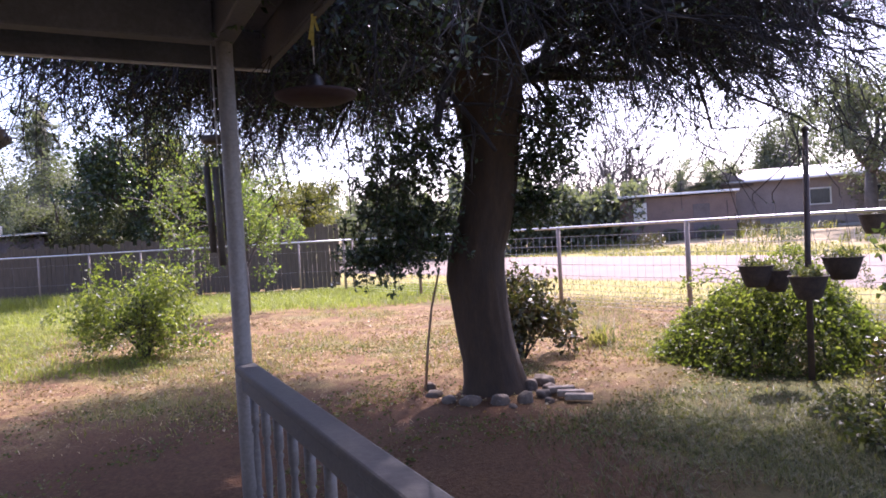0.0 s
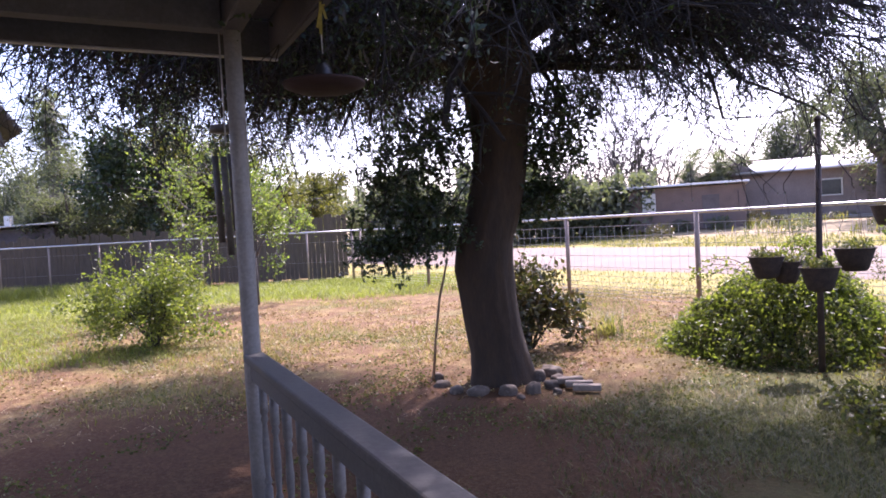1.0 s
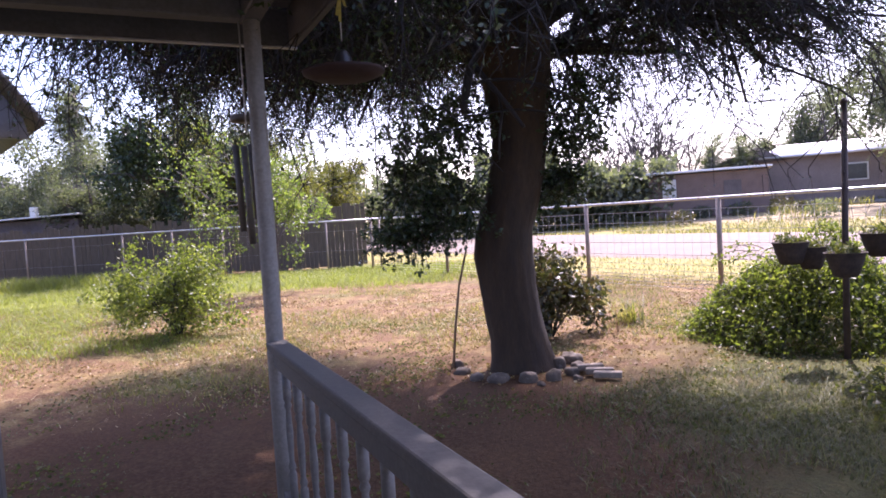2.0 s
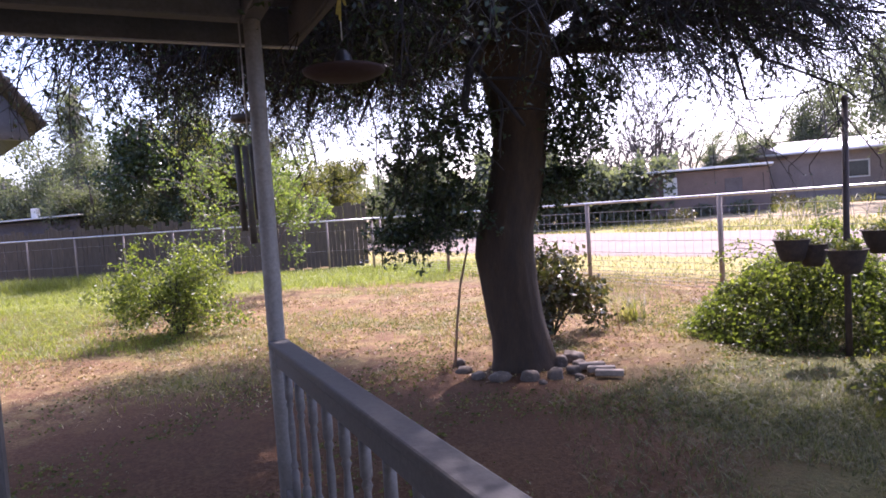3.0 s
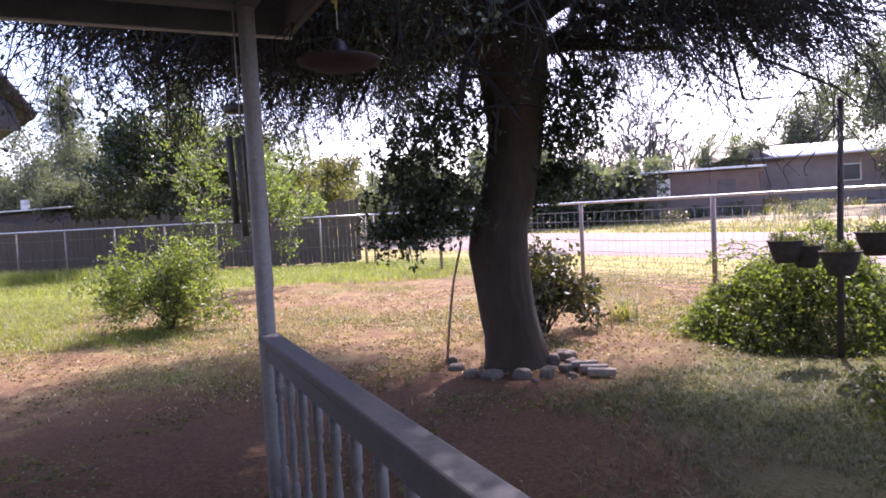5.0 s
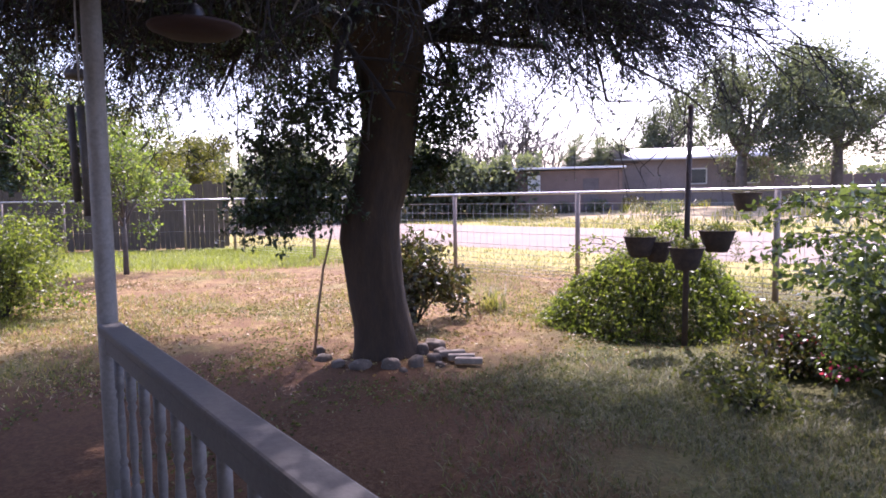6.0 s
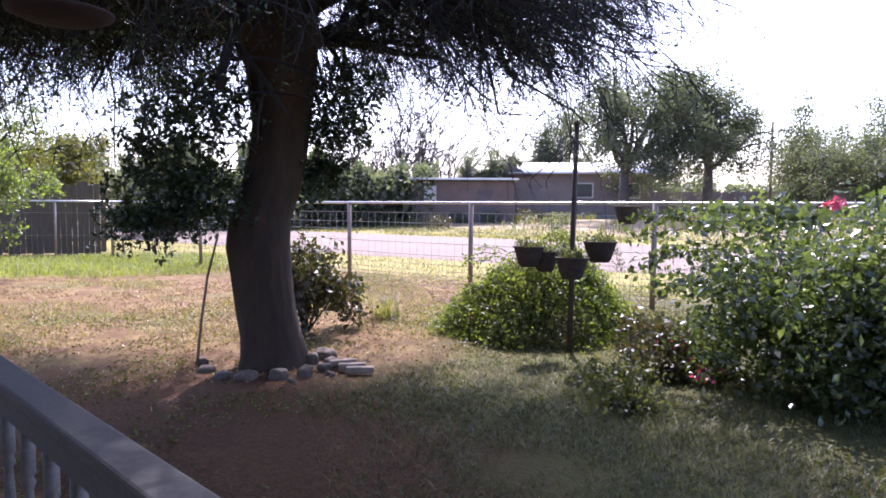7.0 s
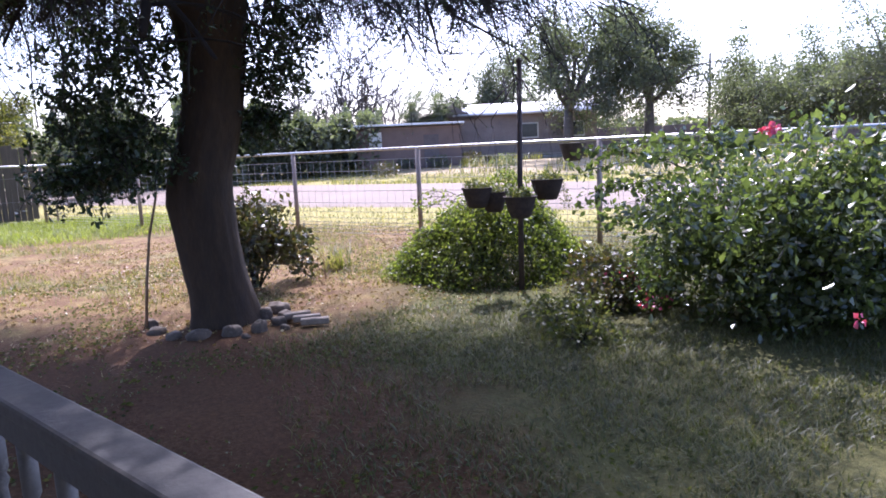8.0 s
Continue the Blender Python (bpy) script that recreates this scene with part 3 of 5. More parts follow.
def fans(count, seed, sector, reach=(0.9, 2.6)):
    """Spreading, gently drooping branches that divide twice into fine bare twigs, with few leaves."""
    rg = np.random.default_rng(seed)
    w, lv = Acc(), Acc()
    for _ in range(count):
        an, rr = rg.uniform(*sector), rg.uniform(*reach)
        x, y = 0.55 + rr * math.cos(an), 5.4 + rr * math.sin(an)
        if over_porch(x, y) or before_trunk(x, y):
            continue
        ln = rg.uniform(0.9, 1.6)
        p = np.array([x, y, crown_under(x, y) + 0.35 + rg.uniform(0, 1) ** 1.3 * (1.5 - 0.22 * rr)])
        d = np.array([math.cos(an), math.sin(an), rg.uniform(-0.15, 0.35)]) + rg.normal(size=3) * 0.22
        bow = rg.uniform(-0.16, -0.04)
        pts, dirs = [p], []
        for k in range(7):
            d = d / np.linalg.norm(d)
            dirs.append(d)
            pts.append(pts[-1] + d * ln / 7)
            d = d + np.array([0, 0, bow]) + rg.normal(size=3) * 0.09
        w.tube([tuple(q) for q in pts], [0.011 - 0.0012 * k for k in range(8)], 4)
        side = 1
        for j in range(15):
            i = 1 + int(j * 6 / 15)
            side = -side
            lat = np.cross(dirs[min(i, 6)], rg.normal(size=3))
            lat /= np.linalg.norm(lat) + 1e-9
            e1 = dirs[min(i, 6)] * 0.75 + lat * 0.6 * side + np.array([0, 0, -0.22])
            e1 /= np.linalg.norm(e1)
            q0, sl = pts[i] + (pts[i + 1] - pts[i]) * rg.uniform(0, 1), rg.uniform(0.22, 0.55)
            q1 = q0 + e1 * sl * 0.5 + rg.normal(size=3) * 0.02
            q2 = q0 + e1 * sl + np.array([0, 0, -0.07]) * sl + rg.normal(size=3) * 0.03
            w.tube([tuple(q0), tuple(q1), tuple(q2)], [0.0046, 0.0036, 0.002], 3)
            for m_ in range(4):
                f = rg.uniform(0.15, 1)
                q = q0 + (q2 - q0) * f
                e2 = e1 * 0.7 + rg.normal(size=3) * 0.5
                e2 /= np.linalg.norm(e2)
                w.tube([tuple(q), tuple(q + e2 * rg.uniform(0.07, 0.2))], [0.0026, 0.0014], 3)
            lv.leaves(q2 + rg.normal(size=(int(rg.poisson(1.6)), 3)) * 0.05, 0.028, rg, 0.5, 0.3)
    tagged(w.ob("twig_mass", M["twig"], tree), kind="stuff")
    tagged(lv.ob("crown", M["oak"], tree), kind="stuff")


fans(250, 109, (-1.35, 1.0))
fans(210, 110, (1.5, 4.2), (0.7, 2.4))


def switches(count, seed, sector=(0, 2 * math.pi), long=(0.75, 1.5), inner=0.12, lift=0.45):
    """Long bare hanging switches below the crown, with side twigs, a few leaves and pods."""
    rg = np.random.default_rng(seed)
    w, lv, pods = Acc(), Acc(), Acc()
    for _ in range(count):
        an, rr = rg.uniform(*sector), math.sqrt(rg.uniform(inner, 1.0))
        R = 3.2 - 0.5 * max(0, math.cos(an + 0.25))
        x, y = 0.2 + rr * R * math.cos(an), 5.5 + rr * R * math.sin(an)
        if over_porch(x, y) or before_trunk(x, y):
            continue
        p = np.array([x, y, crown_under(x, y) + lift])
        d = np.array([math.cos(an), math.sin(an), -0.1]) + rg.normal(size=3) * 0.5
        d /= np.linalg.norm(d)
        ln, pts, r0 = rg.uniform(*long), [p], rg.uniform(0.004, 0.011)
        for k in range(6):
            d = d + np.array([0, 0, -0.15]) + rg.normal(size=3) * 0.27
            d /= np.linalg.norm(d)
            pts.append(pts[-1] + d * ln / 6)
        w.tube([tuple(q) for q in pts], [r0 * (1 - .11 * k) for k in range(7)], 4)
        for j in range(13):
            q = pts[rg.integers(1, 7)]
            e2 = rg.normal(size=3) * 0.7 + np.array([0, 0, -.35])
            e2 /= np.linalg.norm(e2)
            sl = rg.uniform(0.12, 0.38)
            mid = q + e2 * sl * .5 + rg.normal(size=3) * .02
            end = q + e2 * sl + np.array([0, 0, -.05])
            w.tube([tuple(q), tuple(mid), tuple(end)], [0.004, 0.003, 0.0018], 3)
            lv.leaves(end + rg.normal(size=(int(rg.poisson(3.0)), 3)) * 0.03, 0.03, rg, 0.5, 0.4)
            if rg.uniform() < .06:
                pods.leaves([end], 0.12, rg, 0.14, 2.5)
    tagged(w.ob("twig_mass", M["twig"], tree), kind="stuff")
    tagged(lv.ob("crown", M["oak"], tree), kind="stuff")
    tagged(pods.ob("pod_mass", M["seed"], tree), kind="stuff")


switches(300, 103)
switches(50, 104, (-0.9, 0.55), (0.9, 1.5), 0.35)
switches(300, 105, (2.3, 4.6), (0.9, 1.7), 0.1)
switches(170, 106, (1.9, 3.9), (0.8, 1.4), 0.1, 0.22)
# the high inner crown, mostly out of view, filled in to shade the ground
a = Acc()
hubs = np.concatenate([cloud(rng, (0.05, 5.4, 4.3), (2.6, 2.8, 1.1), 130, 0.0), cloud(rng, (0.8, 5.1, 5.3), (3.8, 3.6, 1.1), 135, 0.0)])
# unseen clumps added on the right only to block sun from the near soil
hubs = np.concatenate([hubs, cloud(rng, (3.5, 5.0, 5.4), (2.0, 1.9, 0.7), 50, 0.0)])
# openings cut in the unseen leaves so sun patches land at the right
hubs = hubs[[math.hypot(q[0] - 4.3, q[1] - 5.2) > 0.5 and not (q[0] > 4.1 and q[1] < 6.0 and noise.noise((q[0] * 0.8, q[1] * 0.8, 2.0)) > -0.22) for q in hubs]]
pos = np.concatenate([cloud(rng, h_, (0.42, 0.42, 0.26), 360, 0.0) for h_ in hubs])
pos = pos[[not (over_porch(q[0], q[1]) and q[2] < 3.6) for q in pos]]
a.leaves(pos, 0.06, rng, 0.5, 0.2)
tagged(a.ob("crown", M["oak"], tree), kind="stuff")


def clump_sprigs(parent, centres, per, size, mat, seed, name="foliage", twig=0.005, spread=0.22):
    """Leafy sprigs round centres: short twigs set with leaves."""
    rg = np.random.default_rng(seed)
    w, lv = Acc(), Acc()
    for c, r in centres:
        for _ in range(per):
            q = cloud(rg, c, r, 1, 0.0)[0]
            d = rg.normal(size=3)
            d[2] -= 0.4
            d /= np.linalg.norm(d)
            ln = spread * rg.uniform(0.6, 1.4)
            k = np.linspace(0, 1, 4)[:, None]
            pts = q + d * ln * k + np.array([0, 0, -0.25]) * ln * k ** 2
            w.tube([tuple(x) for x in pts], [twig, twig * .8, twig * .6, twig * .4], 3)
            lv.leaves(np.repeat(pts, 5, 0) + rg.normal(size=(20, 3)) * 0.016, size, rg, 0.5, 0.25)
    tagged(w.ob("twig_mass", M["twig"], parent), kind="stuff")
    lv.ob(name, mat, parent)


clump_sprigs(tree, [((-0.25, 5.35, 2.12), (0.5, 0.4, 0.35)), ((-0.33, 5.3, 1.72), (0.5, 0.35, 0.24)), ((-0.1, 5.3, 1.55), (0.35, 0.3, 0.2)),
                    ((-0.48, 5.3, 1.34), (0.28, 0.25, 0.10)), ((0.0, 5.3, 2.35), (0.5, 0.35, 0.3)), ((1.05, 5.6, 2.15), (0.4, 0.35, 0.2)),
                    ((1.1, 5.5, 2.5), (0.45, 0.4, 0.25)), ((0.98, 5.6, 1.76), (0.2, 0.2, 0.10))], 88, 0.05, M["oak"], 21)


# ---- shrubs ----
def shrub(name, label, at, r, h, n_stems, leaves, size, mat, seed, category="bush", bracts=0, droop=0.25, cap=9.0, dome=0.0):
    rg = np.random.default_rng(seed)
    e = thing(name, at, label, category)
    w, tips = Acc(), []
    for k in range(n_stems):
        an = 2 * math.pi * k / n_stems + rg.uniform(-.3, .3)
        out = rg.uniform(0.15, 1.0)
        d = Vector((math.cos(an) * out * r / h, math.sin(an) * out * r / h, 1.0 - 0.35 * out))
        grow(w, rg, Vector(at) + Vector((math.cos(an), math.sin(an), 0)) * 0.08 * r + Vector((0, 0, -0.03)), d, h * rg.uniform(0.5, 0.72), 0.013 * (0.6 + h * .4), 2, tips, 3, 0.10, 0.3, 0.002)
    tagged(w.ob("stem_mass", M["twig"], e), kind="stuff")
    lv = Acc()
    tp = np.array([tuple(q) for q in tips])
    tp = tp[tp[:, 2] > 0.03]
    away = np.hypot(tp[:, 0] - at[0], tp[:, 1] - at[1]) / r
    tp[:, 2] = np.minimum(tp[:, 2], cap * (1 - dome * np.minimum(away, 1.0) ** 2) * rg.uniform(0.72, 1.0, len(tp)))
    per = max(1, leaves // max(1, len(tp)))
    pos = np.repeat(tp, per, 0)
    pos = pos + rg.normal(size=pos.shape) * np.array([0.09, 0.09, 0.07]) * (0.6 + r * .5)
    pos[:, 2] = np.maximum(pos[:, 2], 0.03)
    lv.leaves(pos, size, rg, 0.55, droop)
    lv.ob("foliage", mat, e)
    if bracts:
        b = Acc()
        for q in tp[rg.choice(len(tp), bracts)]:
            b.leaves(q + rg.normal(size=(18, 3)) * 0.05, 0.045, rg, 0.8)
        b.ob("blossom", M["pink"], e, "bright pink bracts")
    return e


shrub("bush", "rounded leafy green bush on bare soil", (-4.1, 8.4, 0), 0.26, 1.3, 16, 12000, 0.05, M["bush"], 31)
shrub("shrub", "small shrub with reddish leaves beside the tree trunk", (0.98, 7.0, 0), 0.36, 1.0, 12, 4200, 0.07, M["rosy"], 33, cap=1.12)
shrub("flowering_shrub", "large broad-leaved flowering shrub with pink bracts", (4.95, 3.3, 0), 1.35, 1.5, 34, 30000, 0.064, M["boug"], 34, bracts=5, cap=1.72, dome=0.35)


def shoots(parent, centre, r, z, n, length, leaf, mat, seed, sector=(0, 2 * math.pi), sag=0.35):
    """Long arching shoots that break the outline, set with leaves along their length."""
    rg = np.random.default_rng(seed)
    w, lv = Acc(), Acc()
    for _ in range(n):
        an = rg.uniform(*sector)
        out = np.array([math.cos(an), math.sin(an), rg.uniform(0.0, 0.55)])
        p = np.array([centre[0] + r * math.cos(an), centre[1] + r * math.sin(an), rg.uniform(*z)])
        ln = rg.uniform(*length)
        k = np.linspace(0, 1, 7)[:, None]
        curve = np.array([0, 0, -sag]) + rg.normal(size=3) * 0.15
        w.tube([tuple(q) for q in p + out * ln * k + curve * ln * k ** 2], [0.006 - 0.0007 * i for i in range(7)], 4)
        m_ = int(ln * 60)
        f = rg.uniform(0.05, 1, m_)[:, None]
        lv.leaves(p + out * ln * f + curve * ln * f ** 2 + rg.normal(size=(m_, 3)) * 0.02, leaf, rg, 0.6, 0.3)
    tagged(w.ob("shoot_mass", M["twig"], parent), kind="stuff")
    tagged(lv.ob("leaf_mass", mat, parent), kind="stuff")


def mound(name, label, at, r, h, n, leaf, mat, seed, peak=(0.0, 0.0)):
    """A weeping bush: leafy sprigs that arch out of a few stems and hang over a low dome."""
    rg = np.random.default_rng(seed)
    e = thing(name, at, label, "bush")
    w, lv = Acc(), Acc()
    for k in range(14):
        an, f = 2 * math.pi * k / 14 + rg.uniform(-.2, .2), rg.uniform(0.2, 0.7)
        x, y = math.cos(an) * f * r[0], math.sin(an) * f * r[1]
        w.tube([(at[0] + x * .1, at[1] + y * .1, -0.03), (at[0] + x * .5, at[1] + y * .5, h * .6), (at[0] + x, at[1] + y, h * .7 * (1 - f * .6))], [0.018, 0.012, 0.006], 5)
    tagged(w.ob("stem_mass", M["twig"], e), kind="stuff")
    w = Acc()
    for _ in range(n):
        an, q = rg.uniform(0, 2 * math.pi), math.sqrt(rg.uniform(0, 1))
        edge = 1 + 0.38 * noise.noise((math.cos(an) * 1.6, math.sin(an) * 1.6, seed)) + 0.12 * noise.noise((math.cos(an) * 5, math.sin(an) * 5, seed))
        x, y = math.cos(an) * q * r[0] * edge + peak[0] * (1 - q), math.sin(an) * q * r[1] * edge + peak[1] * (1 - q)
        lump = 1 + 0.42 * noise.noise((x * 2.2, y * 2.2, seed + 3.0))
        top = h * (1 - q ** 1.7) * lump + 0.05
        z = top * rg.uniform(0.3, 1) ** 0.45 + 0.04
        p = np.array([at[0] + x, at[1] + y, z])
        d = np.array([math.cos(an) * (0.3 + q), math.sin(an) * (0.3 + q), 0.25 - 0.6 * q]) + rg.normal(size=3) * 0.4
        d /= np.linalg.norm(d)
        ln = rg.uniform(0.12, 0.3)
        k = np.linspace(0, 1, 4)[:, None]
        pts = p + d * ln * k + np.array([0, 0, -0.45]) * ln * k ** 2
        pts[:, 2] = np.maximum(pts[:, 2], 0.02)
        w.tube([tuple(v) for v in pts], [0.003, 0.0025, 0.002, 0.0012], 3)
        lv.leaves(np.repeat(pts, 4, 0) + rg.normal(size=(16, 3)) * 0.022, leaf, rg, 0.55, 0.3)
    tagged(w.ob("twig_mass", M["twig"], e), kind="stuff")
    lv.ob("foliage", mat, e)
    return e


FLOWERING = bpy.data.objects["flowering_shrub"]
shoots(FLOWERING, (4.95, 3.3), 1.0, (0.5, 1.45), 34, (0.4, 0.9), 0.07, M["boug"], 35, (1.6, 4.4))
shoots(FLOWERING, (4.95, 3.3), 0.6, (1.2, 1.5), 16, (0.3, 0.6), 0.07, M["boug"], 36, (1.0, 5.2), 0.1)
def bracts_at(parent, at, r, n, seed):
    """A cluster of papery pink bracts."""
    rg = np.random.default_rng(seed)
    b = Acc()
    b.leaves(cloud(rg, at, r, n, 0.2), 0.04, rg, 0.8)
    b.ob("blossom", M["pink"], parent, "bright pink bracts")


bracts_at(FLOWERING, (3.98, 2.75, 1.47), (0.07, 0.07, 0.03), 40, 38)
bracts_at(FLOWERING, (3.85, 1.95, 0.32), (0.03, 0.03, 0.03), 9, 39)
BASKET_BUSH = mound("bush", "wide weeping bright green bush behind the hanging baskets", (3.6, 6.35, 0), (1.0, 0.9), 0.95, 1900, 0.042, M["bush"], 32, (0.12, 0.0))
shoots(BASKET_BUSH, (3.56, 6.35), 0.5, (0.75, 0.95), 16, (0.3, 0.5), 0.04, M["bush"], 37, sag=0.5)


# ---- trees of the middle distance ----
def tree_at(name, label, at, height, spread, trunk_r, leaves, size, mat, seed, bark="far_bark", levels=3, bare=False, low=0.35, lean=0.0):
    rg = np.random.default_rng(seed)
    e = thing(name, at, label, "tree")
    w, tips = Acc(), []
    fork = height * low
    b = Vector(at)
    top = b + Vector((lean * fork, 0, fork))
    w.tube([b + Vector((0, 0, -0.1)), b + Vector((lean * fork * .4, 0.02, fork * .5)), top], [trunk_r * 1.25, trunk_r, trunk_r * .8], 8)
    w.ob("trunk", M[bark], e, smooth=True)
    w = Acc()
    k_ = 7 if not bare else 6
    for k in range(k_):
        an = 2 * math.pi * k / k_ + rg.uniform(-.3, .3)
        f = rg.uniform(0.3, 1.0)
        d = Vector((math.cos(an) * spread * f, math.sin(an) * spread * f, height * rg.uniform(0.35, 0.75)))
        w = Acc()
        grow(w, rg, top - Vector((0, 0, rg.uniform(0, .25) * fork)), d, d.length * 0.62, trunk_r * .55, levels, tips, 3, -0.09 if bare else 0.06, 0.2 if bare else 0.3, 0.008 if not bare else 0.03)
        w.ob("limb", M[bark], e)
    if leaves:
        tp = np.array([tuple(q) for q in tips])
        per = max(1, leaves // len(tp))
        pos = np.repeat(tp, per, 0) + rg.normal(size=(len(tp) * per, 3)) * spread * 0.075
        lv = Acc()
        lv.leaves(pos, size, rg, 0.6, 0.2)
        lv.ob("crown", mat, e)
    return e


tree_at("young_tree", "young bright green tree with airy foliage on the lawn", (-4.15, 13.5, 0), 4.1, 0.72, 0.05, 9000, 0.065, M["lime"], 41, low=0.28)
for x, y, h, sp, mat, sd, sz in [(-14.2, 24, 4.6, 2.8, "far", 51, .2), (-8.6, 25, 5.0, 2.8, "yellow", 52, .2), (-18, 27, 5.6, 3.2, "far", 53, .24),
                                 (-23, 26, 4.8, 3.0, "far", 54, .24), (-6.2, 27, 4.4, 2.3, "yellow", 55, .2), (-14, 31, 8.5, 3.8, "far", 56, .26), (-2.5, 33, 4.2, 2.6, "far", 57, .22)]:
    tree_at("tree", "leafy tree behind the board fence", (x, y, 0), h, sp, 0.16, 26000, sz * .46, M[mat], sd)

# ---- back fences ----
def pipe_fence(name, label, pts, height, rail_r, post_r, mesh_rows, step, seed, post_mat, rail_mat, wire_r=0.0055):
    e = thing(name, pts[0], label, "fence")
    for p in pts:
        w = Acc()
        w.tube([Vector((p[0], p[1], -0.1)), Vector((p[0], p[1], height - rail_r * 0.2))], [post_r, post_r], 10)
        w.ob("post", post_mat, e, smooth=True)
    w = Acc()
    w.tube([(p[0], p[1], height) for p in pts], [rail_r] * len(pts), 10)
    w.ob("top_rail", rail_mat, e, smooth=True)
    w = Acc()
    for p, q in zip(pts[:-1], pts[1:]):
        d = Vector((q[0] - p[0], q[1] - p[1], 0))
        for z in mesh_rows:
            w.tube([(p[0], p[1], z), ((p[0] + q[0]) / 2, (p[1] + q[1]) / 2, z - 0.006), (q[0], q[1], z)], [wire_r] * 3, 4)
        k = int(d.length / step)
        for i in range(1, k):
            x, y = p[0] + d.x * i / k, p[1] + d.y * i / k
            w.tube([(x, y, 0.02), (x, y, mesh_rows[-1])], [wire_r * 0.47] * 2, 3)
    w.ob("wire_mesh", M["wire"], e, "welded wire mesh")
    return e


A0, DIR = Vector((2.35, 11.9, 0)), Vector((0.593, -0.805, 0))
road_pts = [tuple(A0 + DIR * k) for k in (-8.7, -4.76, -2.4, 0, 2.77, 5.83, 8.7, 11.6, 14.5, 17.4)]
pipe_fence("wire_fence", "welded wire fence with a galvanised top pipe", road_pts, 1.49, 0.024, 0.040,
           [0.04, 0.11, 0.17, 0.23, 0.31, 0.42, 0.58, 0.79, 1.0, 1.14, 1.32], 0.16, 61, M["post_metal"], M["galv"])
pipe_fence("chain_fence", "low grey pipe fence before weathered boards", [(-2.55 - 1.63 * k, 18.9 + 0.11 * k, 0) for k in range(0, 15)], 1.5, 0.024, 0.028,
           [0.1, 0.6, 1.2], 0.55, 62, M["post_metal"], M["galv"], 0.002)

board = thing("board_fence", (-12, 22, 0), "weathered dark grey board fence of uneven pickets", "fence")
rg = np.random.default_rng(8)
PK = [bevel_box((0, 0, 0.9), (0.14, 0.018, 1.8), None, 0.004) for _ in range(1)]
me_pk = bpy.data.meshes.new("picket")
PK[0].to_mesh(me_pk)
PK[0].free()
me_pk.materials.append(M["picket"])
for i in range(190):
    o = new("picket", me_pk)
    o.parent = board
    o.location = Vector((-3.3 - 0.147 * i, 20.6 + rg.uniform(-.012, .012) + 0.006 * i, rg.uniform(-.06, .05))) - board.location
    o.scale = (1, 1, rg.uniform(0.94, 1.05) * (1.14 if i < 16 else 1.0))
    o.rotation_euler = (0, rg.uniform(-.012, .012), 0)
for z in (0.4, 1.4):
    part("batten", bevel_box((-17.2, 21.25, z), (28.0, 0.04, 0.09), Matrix.Rotation(math.atan2(-0.006, 0.147), 4, "Z"), 0.004), M["picket"], board)

# ---- basket pole ----
stand = thing("basket_stand", (3.39, 5.2, 0), "dark iron garden pole with sloping arms for baskets", "plant stand")
a = Acc()
a.tube([(3.39, 5.2, -0.15), (3.40, 5.2, 1.0), (3.425, 5.2, 2.24)], [0.029, 0.027, 0.025], 10)
a.ob("pole", M["rust"], stand, smooth=True)
a = Acc()
a.lathe((3.425, 5.2, 2.24), [(0.034, 0), (0.034, 0.012), (0.02, 0.035), (0.004, 0.045)], 10)
a.ob("cap", M["rust"], stand)
BASKETS = [(3.03, 5.42, 1.03, 0.155), (3.22, 5.43, 0.975, 0.14), (3.22, 4.88, 0.955, 0.155), (3.64, 5.08, 1.09, 0.165)]
for bx, by, bz, br in BASKETS:
    a = Acc()
    hook = Vector((bx, by, 1.62))
    a.tube([(3.42, 5.2, 2.12), (3.42 + (bx - 3.42) * .5, 5.2 + (by - 5.2) * .5, 1.90), (bx, by, 1.70), (bx, by, 1.64), (bx + .02, by, 1.615)], [0.006, 0.006, 0.005, 0.005, 0.004], 6)
    a.ob("arm", M["rust"], stand)


def basket(at, r, depth, seed, label):
    """A hanging coir basket with its wires and a dry plant."""
    rg = np.random.default_rng(seed)
    e = thing("hanging_basket", (at[0], at[1], at[2] - depth), label, "planter", "hanging baskets")
    w = Acc()
    w.lathe((at[0], at[1], at[2] - depth), [(r * .55, 0), (r * .66, depth * .12), (r * .84, depth * .55), (r * .98, depth * .95), (r, depth), (r * .9, depth * .97), (r * .85, depth * .8)], 18)
    w.ob("liner", M["coir"], e, smooth=True)
    w = Acc()
    ring = [(at[0] + r * 1.02 * math.cos(k * math.pi / 10), at[1] + r * 1.02 * math.sin(k * math.pi / 10), at[2]) for k in range(21)]
    w.tube(ring, [0.006] * 21, 5)
    w.ob("rim", M["coir"], e)
    return e, rg


